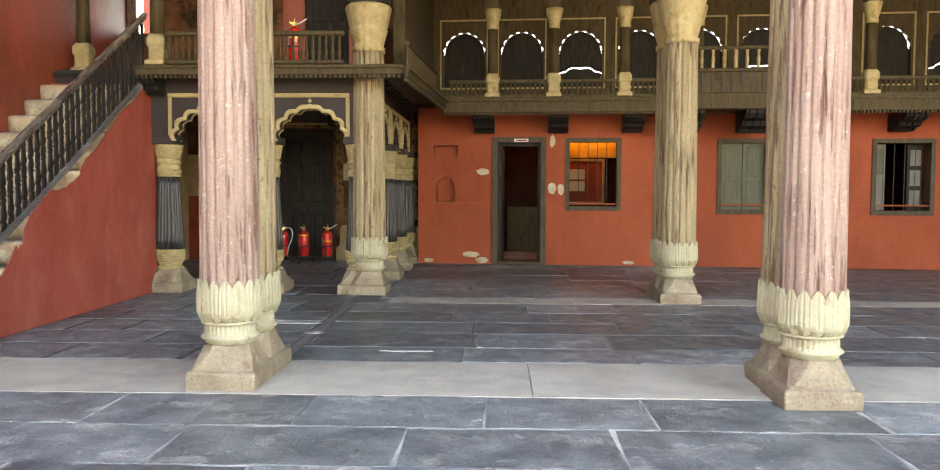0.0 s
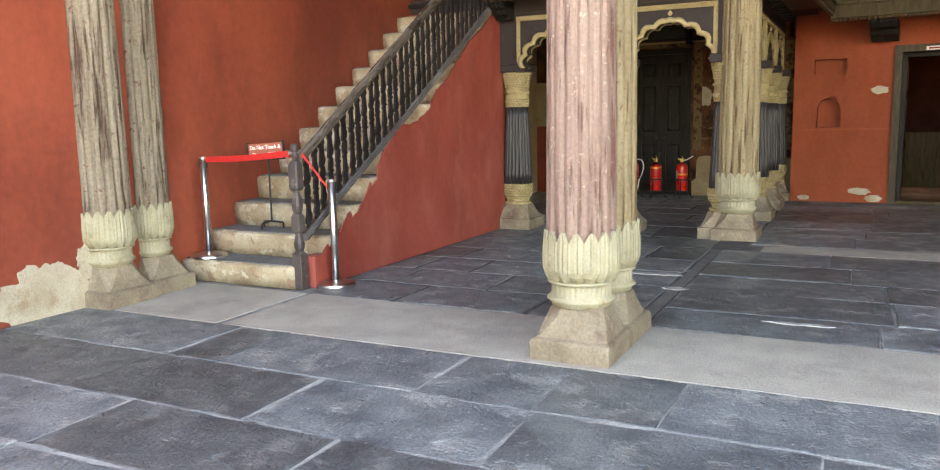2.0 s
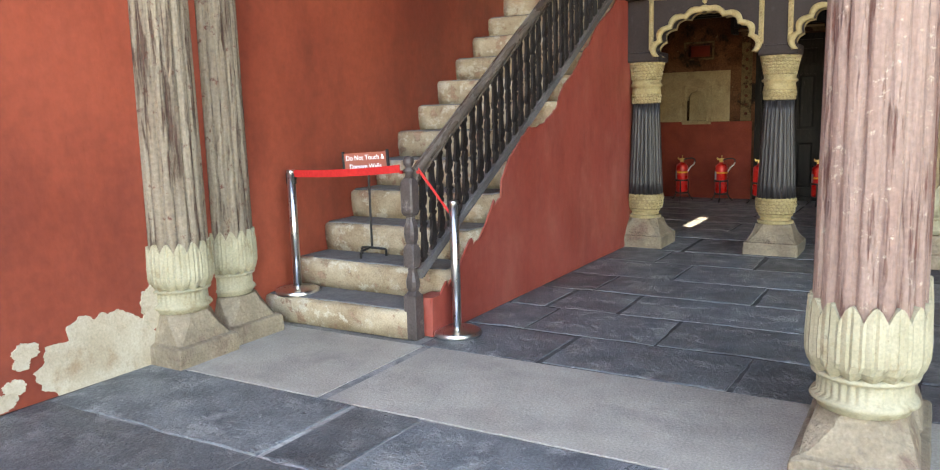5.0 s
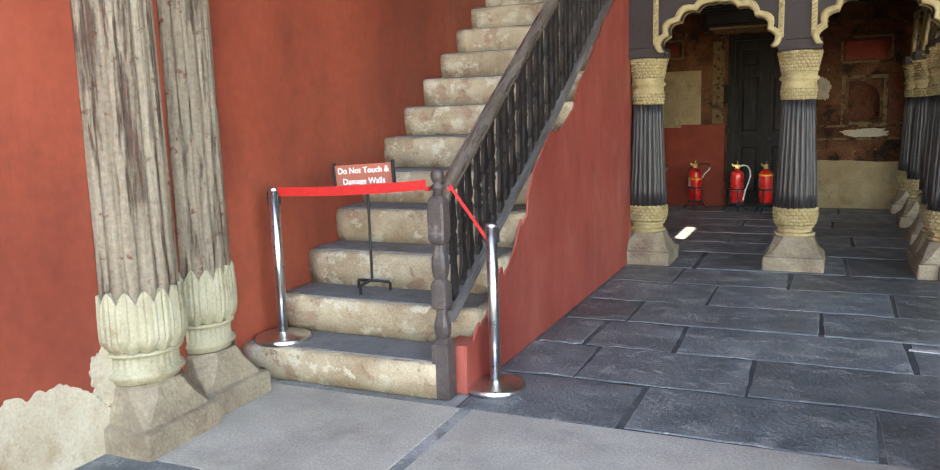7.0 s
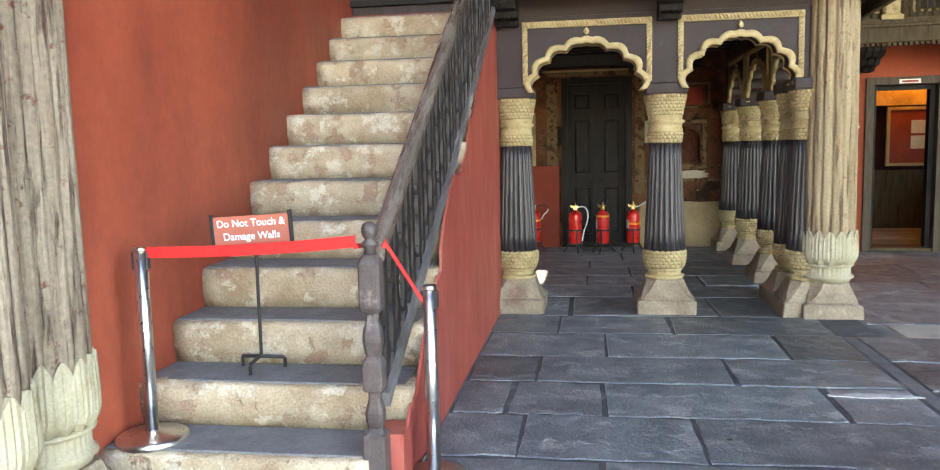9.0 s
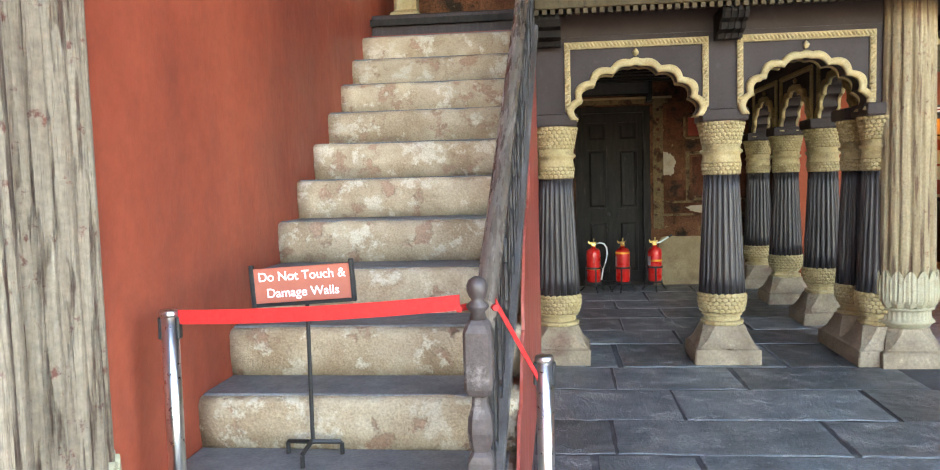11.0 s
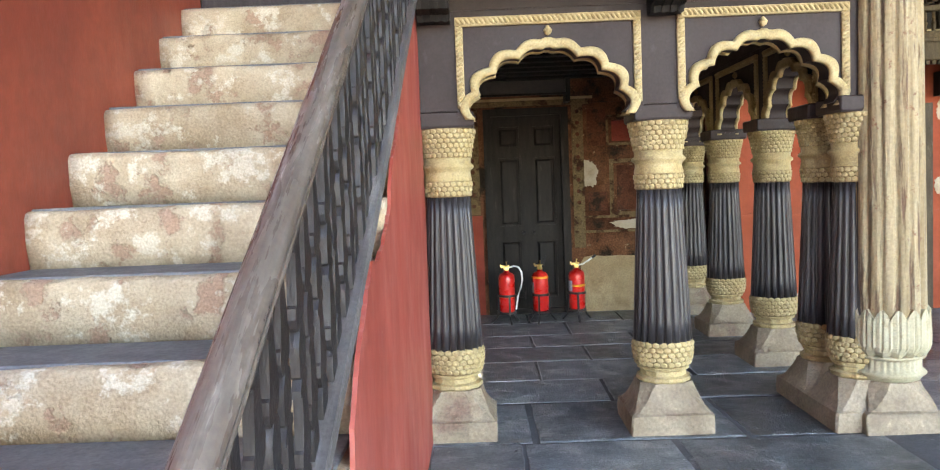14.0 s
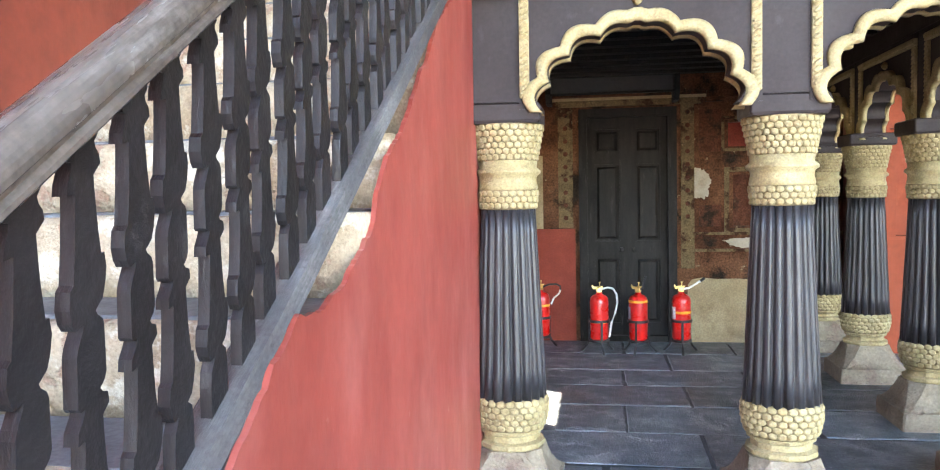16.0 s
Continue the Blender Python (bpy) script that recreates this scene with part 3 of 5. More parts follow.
for u, z, ry, rz, sd in ((-2.78, 1.72, 0.12, 0.17, 21), (-2.90, 1.50, 0.06, 0.05, 22), (-4.2, 1.9, 0.07, 0.35, 23), (-2.2, 1.08, 0.3, 0.06, 24), (-2.9, 1.1, 0.05, 0.2, 25)):
    part("bare_patch", prism(bmesh.new(), blob_outline(u, z, ry, rz, sd), "y", -0.007, 0.0), CREAM_PLASTER, wa)
for k, (z, h) in enumerate(((2.58, 0.05), (1.16, 0.03), (0.98, 0.03))):
    part("cornice", boxed(-2.96, -1.32, -0.03, 0.0, z, z + h), BAND if k else MURAL, wa)
part("cornice", boxed(-4.3, -2.75, -0.04, 0.0, 2.565, 2.63), BAND, wa)
part("cornice", boxed(-4.34, -2.71, -0.06, 0.0, 2.63, 2.66), OCHRE, wa)
for x0, x1 in ((-4.28, -4.12), (-2.97, -2.83), (-1.50, -1.36)):
    part("painted_band", boxed(x0, x1, -0.014, 0.0, 1.25 if x0 < -4 else 0.8, 2.60), BAND, wa, "ochre painted border strip")
    for k in range(9):
        part("painted_rosette", lathe([(0.026, 0.0), (0.022, 0.003), (0.008, 0.005)], 8), DULL, wa).matrix_basis = pose((x0 + x1) / 2, -0.014, 1.36 + 0.14 * k, 90)
for r in ((-2.78, -2.55, 2.05, 2.50), (-1.92, -1.56, 1.25, 1.9), (-2.78, -2.55, 1.25, 1.48)):
    part("painted_panel", boxed(r[0], r[1], -0.009, 0.0, r[2], r[3]), DULL, wa, "dull maroon painted panel")
part("wall_return", boxed(-1.33, -1.30, 15.25 - 15.69, 0.0, 0, 2.78), RED, wa)

dr = thing("door_2", pose(0, 15.69, 0), "closed double door of dark panelled timber", "door", kind="structure")
part("frame", frame_of((AD[0] - 0.015, AD[1] + 0.015, 0.0, 2.54), 0.09, -0.05, 0.2, False), DOORPAINT, dr)
part("threshold", boxed(AD[0] + 0.08, AD[1] - 0.08, -0.02, 0.2, 0, 0.06), DOORPAINT, dr)
for a, c in ((AD[0] + 0.07, -3.534), (-3.536 + 0.002, AD[1] - 0.07)):
    lf = bmesh.new()
    st_w = 0.085
    cuts = [0.065, 0.20, 0.92, 1.10, 1.94, 2.06, 2.32, 2.45]
    for x0, x1 in ((a, a + st_w), (c - st_w, c)):
        box(lf, x0, x1, 0.03, 0.08, 0.065, 2.45)
    for z0, z1 in zip(cuts[0::2], cuts[1::2]):
        box(lf, a + st_w, c - st_w, 0.03, 0.08, z0, z1)
    leaf = part("door_leaf", lf, DOORPAINT, dr)
    for z0, z1 in zip(cuts[1:-1:2], cuts[2::2]):
        b = boxed(a + st_w, c - st_w, 0.06, 0.07, z0, z1)
        lo = [b.verts.new((x, 0.06, z)) for x, z in ((a + st_w + 0.025, z0 + 0.025), (c - st_w - 0.025, z0 + 0.025), (c - st_w - 0.025, z1 - 0.025), (a + st_w + 0.025, z1 - 0.025))]
        hi = [b.verts.new((x, 0.036, z)) for x, z in ((a + st_w + 0.05, z0 + 0.05), (c - st_w - 0.05, z0 + 0.05), (c - st_w - 0.05, z1 - 0.05), (a + st_w + 0.05, z1 - 0.05))]
        b.faces.new(hi)
        for i in range(4):
            b.faces.new((lo[i], lo[(i + 1) % 4], hi[(i + 1) % 4], hi[i]))
        part("panel", b, DOORPAINT, leaf)
for x in (-3.60, -3.47):
    part("door_knob", lathe([(0.012, 0), (0.012, 0.03), (0.024, 0.04), (0.024, 0.06), (0.01, 0.07)], 12), BLACK, dr).matrix_basis = pose(x, 0.03, 1.01, 90)

# alcove ceiling and the carved timber above the door
bm = boxed(-6.39, -1.02, 11.012, 15.69, 2.90, 2.954)
for k in range(13):
    box(bm, -6.0, -1.35, 11.3 + 0.33 * k, 11.42 + 0.33 * k, 2.84, 2.90)
tagged(mesh_ob("ceiling_alcove", bm, DOORPAINT), "low unseen timber ceiling with joists, placed to limit the sky light", "ceiling", kind="structure")
hood = thing("timber_hood", pose(-3.69, 15.36, 2.68), "black carved timber hood over the panelled door", "door hood")
part("board", boxed(-0.64, 0.62, -0.02, 0.03, 0.0, 0.16, bevel=0.006), BLACK, hood)
part("moulding", boxed(-0.68, 0.66, -0.05, 0.03, 0.16, 0.19, bevel=0.008), DOORPAINT, hood)
part("moulding", boxed(-0.66, 0.64, -0.035, 0.03, -0.02, 0.0, bevel=0.006), DOORPAINT, hood)
part("side_bracket", prism(bmesh.new(), [(0.03, -0.10), (0.32, -0.10), (0.32, 0.19), (-0.03, 0.19), (-0.03, 0.0)], "x", -0.70, -0.645), DOORPAINT, hood)
part("side_bracket", prism(bmesh.new(), [(0.03, -0.10), (0.32, -0.10), (0.32, 0.19), (-0.03, 0.19), (-0.03, 0.0)], "x", 0.625, 0.68), DOORPAINT, hood)


# ---- stairs ----
def step_y(k):
    return 7.482 + (k - 3) * 0.3585


def step_z(k):
    return 0.647 + (k - 3) * 0.2340 if k > 2 else (0.0, 0.195, 0.415)[k]


stairs = thing("staircase", pose(0, 0, 0), "worn cream limestone stairs with grey treads against a red wall", "stairs", kind="structure")
for k in range(1, 13):
    y0, z0, z1 = step_y(k), step_z(k - 1), step_z(k)
    b = bmesh.new()
    n = 14
    x_end = -4.60 if k == 1 else SX - 0.016
    xs = [LX + (x_end - LX) * i / n for i in range(n + 1)]
    rows = []
    for i, x in enumerate(xs):
        w = 0.010 * noise.noise((x * 3, k * 5.1, 0)) + 0.006 * noise.noise((x * 11, k * 3.3, 1))
        d = 0.008 * noise.noise((x * 4, k * 2.7, 5))
        rows.append([b.verts.new((x, y, z)) for y, z in ((y0 + 0.02 + d, z0), (y0 + d, z0 + 0.10), (y0 + d, z1 - 0.03 + w), (y0 + 0.012 + d, z1 - 0.008 + w), (y0 + 0.035, z1 + w), (y0 + 0.42, z1), (y0 + 0.42, z0))])
    for p, q in zip(rows, rows[1:]):
        for i in range(7):
            b.faces.new((p[i], q[i], q[(i + 1) % 7], p[(i + 1) % 7]))
    b.faces.new(rows[0]), b.faces.new(rows[-1][::-1])
    s = part("step", b, STEP, stairs, "", True)
    part("tread", boxed(LX + 0.004, min(x_end - 0.03, SX - 0.05), y0 + 0.045, y0 + 0.372, z1 - 0.01, z1 + 0.008, bevel=0.004), TREAD, s, "grey stone tread")
part("core", prism(bmesh.new(), [(step_y(1) + 0.3, 0), (step_y(12) + 0.6, 0), (step_y(12) + 0.6, step_z(12) - 0.12), (step_y(12) + 0.3, step_z(12) - 0.12), (step_y(1) + 0.3, 0.08)], "x", LX, SX - 0.03), CREAM_PLASTER, stairs)
th = part("threshold", boxed(LX, SX - 0.02, 11.06, 11.24, step_z(12) - 0.02, 3.0, bevel=0.012), TIMBER, stairs, "dark timber threshold beam at the stair head")

# red side wall of the stairs, its sloping edge broken where the step ends show
edge = []
n = 260
for i in range(n + 1):
    y = 6.79 + (10.93 - 6.79) * i / n
    nose = 0.647 + 0.655 * (y - 7.482)
    ph = ((y - 7.482) / 0.3585) % 1.0
    z = nose - 0.105 + 0.10 * max(0, ph - 0.35) + 0.05 * noise.noise((y * 4, 0, 0)) + 0.025 * noise.noise((y * 15, 2, 0))
    if y > 7.95:
        worn = float(np.interp(y, [7.95, 8.10, 8.46, 8.50, 8.70, 8.80, 8.90, 9.03, 9.07, 9.20, 9.40, 9.64, 9.78, 10.0, 10.4, 10.93], [0.02, 0.10, 0.10, 0.06, -0.055, -0.07, -0.095, -0.12, -0.055, -0.02, -0.06, -0.02, -0.03, 0.02, -0.04, -0.02]))
        z = nose + worn + 0.022 * noise.noise((y * 11, 3, 0)) + 0.010 * noise.noise((y * 33, 5, 0))
    edge.append((y, min(max(z, 0.27 + 0.02 * noise.noise((y * 9, 1, 0))), 2.72)))
wall_outline = [(6.905, 0.0)] + [p for p in edge if p[0] > 6.905] + [(10.93, 0.0)]
sw = mesh_ob("wall_stair_side", prism(bmesh.new(), wall_outline, "x", SX - 0.014, SX), RED_STAIR)
part("front_block", boxed(-4.598, SX - 0.0145, 6.912, 7.10, 0.0, 0.27), RED_STAIR, sw)
tagged(sw, "worn red plaster side wall under the stairs", "wall", kind="structure")
low = mesh_ob("wall_stair_core", boxed(LX + 0.01, SX - 0.002, 10.93, 11.3, 0, 2.8), RED)
tagged(low, "red plaster end of the stair wall", "wall", kind="structure")

# ---- stair railing ----
RX, SL = -4.553, 0.660
rail = thing("stair_railing", pose(RX, 6.84, 0, 0, 0, -1.25), "dark worn timber stair railing with sawn balusters", "railing")


def sloped(profile, y0, y1, zc, slope=SL):
    b = bmesh.new()
    a = [b.verts.new((x, y0, zc + slope * y0 + z)) for x, z in profile]
    c = [b.verts.new((x, y1, zc + slope * y1 + z)) for x, z in profile]
    b.faces.new(a[::-1]), b.faces.new(c)
    for i in range(len(profile)):
        j = (i + 1) % len(profile)
        b.faces.new((a[i], a[j], c[j], c[i]))
    return b


RAIL_END = 3.86
hand = [(-0.030, -0.040), (-0.036, -0.034), (-0.036, -0.026), (-0.030, -0.018), (-0.030, -0.012), (-0.041, -0.004)]
hand += [(0.042 * math.cos(a), 0.006 + 0.040 * math.sin(a)) for a in np.linspace(math.pi, 0, 15)]
hand += [(-x, z) for x, z in hand[5::-1]]
shoe = [(-0.045, -0.05), (-0.045, 0.045), (-0.02, 0.05), (0.02, 0.05), (0.045, 0.045), (0.05, 0.03), (0.042, 0.022), (0.05, 0.008), (0.042, -0.004), (0.05, -0.018), (0.042, -0.03), (0.048, -0.05)]
part("handrail", sloped([(0.94 * x, 1.10 * z) for x, z in hand], 0.03, RAIL_END, 1.090), HANDRAIL, rail)
b = bmesh.new()
runs = [[b.verts.new((0.80 * x, y, z0 + 0.62 * z)) for x, z in shoe] for y, z0 in ((0.03, 0.445), (0.9, 0.968), (1.7, 1.455), (2.8, 2.16), (RAIL_END, 2.85))]
b.faces.new(runs[0][::-1]), b.faces.new(runs[-1])
for u, v in zip(runs, runs[1:]):
    for i in range(len(shoe)):
        j = (i + 1) % len(shoe)
        b.faces.new((u[i], u[j], v[j], v[i]))
part("bottom_rail", b, SHOEWOOD, rail)
# half width of a sawn baluster by the depth below its head
drop = [(0.0, 0.036), (0.030, 0.036), (0.036, 0.029), (0.046, 0.031), (0.058, 0.037), (0.072, 0.039), (0.078, 0.025), (0.10, 0.026), (0.145, 0.029), (0.190, 0.034), (0.193, 0.040), (0.215, 0.043), (0.236, 0.039), (0.250, 0.033), (0.254, 0.019),
        (0.262, 0.022), (0.275, 0.031), (0.285, 0.034), (0.350, 0.035), (0.358, 0.031), (0.362, 0.022), (0.370, 0.026), (0.380, 0.036), (0.396, 0.038), (0.401, 0.025), (0.43, 0.026), (0.475, 0.029), (0.515, 0.034), (0.518, 0.040), (0.545, 0.043), (0.566, 0.038), (0.580, 0.032), (0.584, 0.020),
        (0.60, 0.031), (0.625, 0.034), (0.71, 0.034)]
drop = [(t, 0.029 + 1.1 * (w - 0.034)) for t, w in drop]
pts = [(w, -t + SL * w) for t, w in drop] + [(-w, -t - SL * w) for t, w in drop[::-1]]
first = part("baluster", prism(bmesh.new(), pts, "x", -0.011, 0.011), RAILWOOD, rail)
STEP_B = 0.1112
k = 0
while 0.12 + STEP_B * k < RAIL_END - 0.06:
    o = first
    if k:
        o = new("baluster", first.data)
        o.parent = rail
    y = 0.12 + STEP_B * k
    o.location = (0.004 * math.sin(k * 2.3), y, 1.060 + SL * y)
    k += 1
nw = squares([(0.056, 0, 0.006), (0.056, 0.30, 0.006), (0.05, 0.31, 0.02), (0.036, 0.33, 0.018), (0.045, 0.36, 0.02), (0.047, 0.40, 0.02), (0.03, 0.46, 0.012), (0.03, 0.49, 0.012), (0.048, 0.50, 0.012), (0.05, 0.52, 0.008), (0.05, 0.62, 0.008), (0.045, 0.64, 0.015),
              (0.034, 0.655, 0.014), (0.042, 0.68, 0.017), (0.048, 0.72, 0.02), (0.044, 0.77, 0.018), (0.03, 0.81, 0.012), (0.029, 0.84, 0.012), (0.046, 0.85, 0.015), (0.054, 0.87, 0.012), (0.054, 1.06, 0.012), (0.046, 1.085, 0.016), (0.034, 1.10, 0.014)])
for v in nw.verts:
    v.co.x, v.co.y = 0.88 * v.co.x, 0.88 * v.co.y
newel = part("newel", nw, NEWELWOOD, rail)
newel.location.x = -4.573 - RX
part("finial", lathe([(0.030, 1.10), (0.024, 1.125), (0.038, 1.14), (0.038, 1.15), (0.020, 1.165), (0.030, 1.18), (0.036, 1.198), (0.036, 1.215), (0.029, 1.232), (0.013, 1.243)], 20), NEWELWOOD, newel, "turned knob finial", True)


# ---- pillars ----
def reeded(n, d, bead=0.0):
    """Rounded reeds parted by sharp grooves; bead adds a thin fillet in each groove."""
    def f(k, a, r, z):
        c = abs(math.cos(n * a / 2))
        return r * (1 - d * (1 - c) ** 2.2 + bead * d * math.exp(-(c / 0.13) ** 2)), z
    return f


def pillar(x, y, tone, label, k_r=1.0, cap=True):
    p = thing("pillar", pose(x, y, 0), label, "pillar", "carved timber pillars")
    q = squares([(0.246, 0, 0.006), (0.249, 0.06, 0.008), (0.246, 0.112, 0.008), (0.240, 0.122, 0.012), (0.212, 0.130, 0.018), (0.207, 0.150, 0.03), (0.196, 0.20, 0.06), (0.178, 0.255, 0.085), (0.170, 0.290, 0.09), (0.160, 0.305, 0.09)])
    for v in q.verts:
        v.co += Vector((0.012 * noise.noise(v.co * 6 + Vector((x, y, 0))), 0.012 * noise.noise(v.co * 6 + Vector((y, x, 4))), 0.006 * noise.noise(v.co * 5)))
        v.co.z = max(v.co.z, 0)
    bmesh.ops.bevel(q, geom=[e for e in q.edges if e.verts[0].co.z < 0.13 and abs(e.verts[0].co.z - e.verts[1].co.z) < 0.02 and e.verts[0].co.z > 0.09], offset=0.008, segments=1, affect="EDGES")
    part("plinth", q, BASESTONE, p, "worn brown stone plinth")
    petals = 16

    def collar(k, a, r, z):
        return r * (1 + (0.05 * abs(math.cos(16 * a)) if k in (5, 6) else 0)), z
    c = lathe([(0.155, 0.300), (0.175, 0.310), (0.178, 0.325), (0.205, 0.345), (0.198, 0.360), (0.172, 0.370), (0.170, 0.430), (0.176, 0.440), (0.20, 0.448), (0.204, 0.458), (0.19, 0.466)], 192, collar)
    for v in c.verts:
        v.co.x, v.co.y = v.co.x * k_r, v.co.y * k_r
    part("collar", c, LOTUS, p, "", True)

    def petal(k, a, r, z):
        ph = (a * petals / (2 * math.pi)) % 1.0
        tip = abs(ph - 0.5) * 2          # 0 in the middle of a petal
        if k <= 1:
            return r * (1 + 0.03 * (1 - tip)), z - 0.022 * (1 - tip) * (1 if k == 0 else 0.4)
        rr = r * (1 + 0.036 * abs(math.cos(3 * math.pi * ph)) * (1 if k < 6 else 0.6))
        if k == 6:
            z = z + 0.062 * (1 - tip ** 1.7) - 0.012
        if k == 7:
            z, rr = z + 0.062 * (1 - tip ** 1.7) - 0.014, r
        return rr, z
    lo = lathe([(0.188, 0.475), (0.214, 0.505), (0.222, 0.53), (0.2235, 0.60), (0.2215, 0.65), (0.2195, 0.69), (0.2190, 0.712), (0.190, 0.712)], petals * 8, petal)
    for v in lo.verts:
        v.co.x, v.co.y = v.co.x * k_r, v.co.y * k_r
    part("lotus_base", lo, LOTUS, p, "pale carved lotus base")
    top = 3.20
    taper = lambda z: 0.207 - 0.020 * (z - 0.75) / 2.45
    prof = [(k_r * taper(z), z) for z in np.linspace(0.56, top, 12)]
    sh = lathe(prof, 16 * 16, reeded(16, 0.125, 0.45))
    ob = part("shaft", sh, tone, p, "", True)
    if cap:
        cp = lathe([(0.195, top), (0.212, top + 0.012), (0.212, top + 0.05), (0.19, top + 0.06), (0.20, top + 0.10), (0.225, top + 0.20), (0.25, top + 0.28), (0.23, top + 0.30), (0.25, top + 0.33), (0.275, top + 0.45), (0.30, top + 0.56), (0.27, top + 0.60)], 96,
                   lambda k, a, r, z: (r * (1 + 0.03 * abs(math.cos(8 * a))), z - (0.02 * abs(math.cos(8 * a)) if k in (0, 1) else 0)))
        part("capital", cp, YELLOW, p, "cream-yellow carved capital", True)
        part("bracket_block", squares([(0.24, top + 0.60, 0.02), (0.27, top + 0.66, 0.02), (0.27, top + 0.85, 0.02), (0.22, top + 0.92, 0.02), (0.22, ROOF - 0.17, 0.02)]), TIMBER, p, "dark timber block and post")
    return p


for x, y, tone, lab in ((-1.765, 5.965, SHAFT_PINK, "weathered pink-washed reeded timber pillar with pale lotus base"), (-1.765, 6.435, SHAFT_BUFF, "weathered ochre reeded timber pillar with pale lotus base"),
                        (2.235, 5.66, SHAFT_PINK, "weathered pink-washed reeded timber pillar with pale lotus base"), (2.255, 6.08, SHAFT_BUFF, "weathered ochre reeded timber pillar with pale lotus base"),
                        (-5.735, 5.88, SHAFT_GREY, "grey flaking reeded timber pillar against the red wall"), (-5.80, 6.36, SHAFT_GREY, "grey flaking reeded timber pillar against the red wall"),
                        (2.41, 10.34, SHAFT_BUFF, "buff reeded timber pillar with cream capital"), (2.41, 10.81, SHAFT_BUFF, "buff reeded timber pillar with cream capital"),
                        (-1.557, 10.905, SHAFT_BUFF, "buff reeded timber pillar under the balcony corner")):
    pillar(x, y, tone, lab, 0.86 if x < -5.76 else 0.96 if x < -5 else 1.08 if y > 10 else 1.0)


# ---- arcade of charcoal columns ----
def scale_carving(radius, z0, z1, rows, n, proud=0.009):
    """Overlapping rounded scales, tips down, laid on a turned surface of radius(z)."""
    bm = bmesh.new()
    shape = [(0, 0), (0.22, 0.07), (0.39, 0.24), (0.46, 0.5), (0.40, 0.85), (0.22, 1.02), (0, 1.08), (-0.22, 1.02), (-0.40, 0.85), (-0.46, 0.5), (-0.39, 0.24), (-0.22, 0.07)]
    dz = (z1 - z0) / rows

    def at(k, s, u, v, up):
        z = min(z0 + dz * (k + v), z1 + 0.004)
        a = 2 * math.pi * (s + u + 0.5 * (k % 2)) / n
        r = radius(z) + up
        return bm.verts.new((r * math.cos(a), r * math.sin(a), z))

    for k in range(rows):
        for s in range(n):
            j = rng_col.uniform(0.75, 1.15) * proud
            rim = [at(k, s, u, v, 0.55 * j * (1.15 - v) + 0.001) for u, v in shape]
            low = [at(k, s, 1.06 * u, v, -0.008) for u, v in shape]
            mid = [at(k, s, 0.5 * u, 0.5 + 0.5 * (v - 0.5), 1.0 * j * (1.2 - v) + 0.002) for u, v in shape]
            for i in range(12):
                t = (i + 1) % 12
                bm.faces.new((low[i], low[t], rim[t], rim[i]))
                bm.faces.new((rim[i], rim[t], mid[t], mid[i]))
            bm.faces.new(mid)
    return bm


rng_col = random.Random(5)
col_src = None


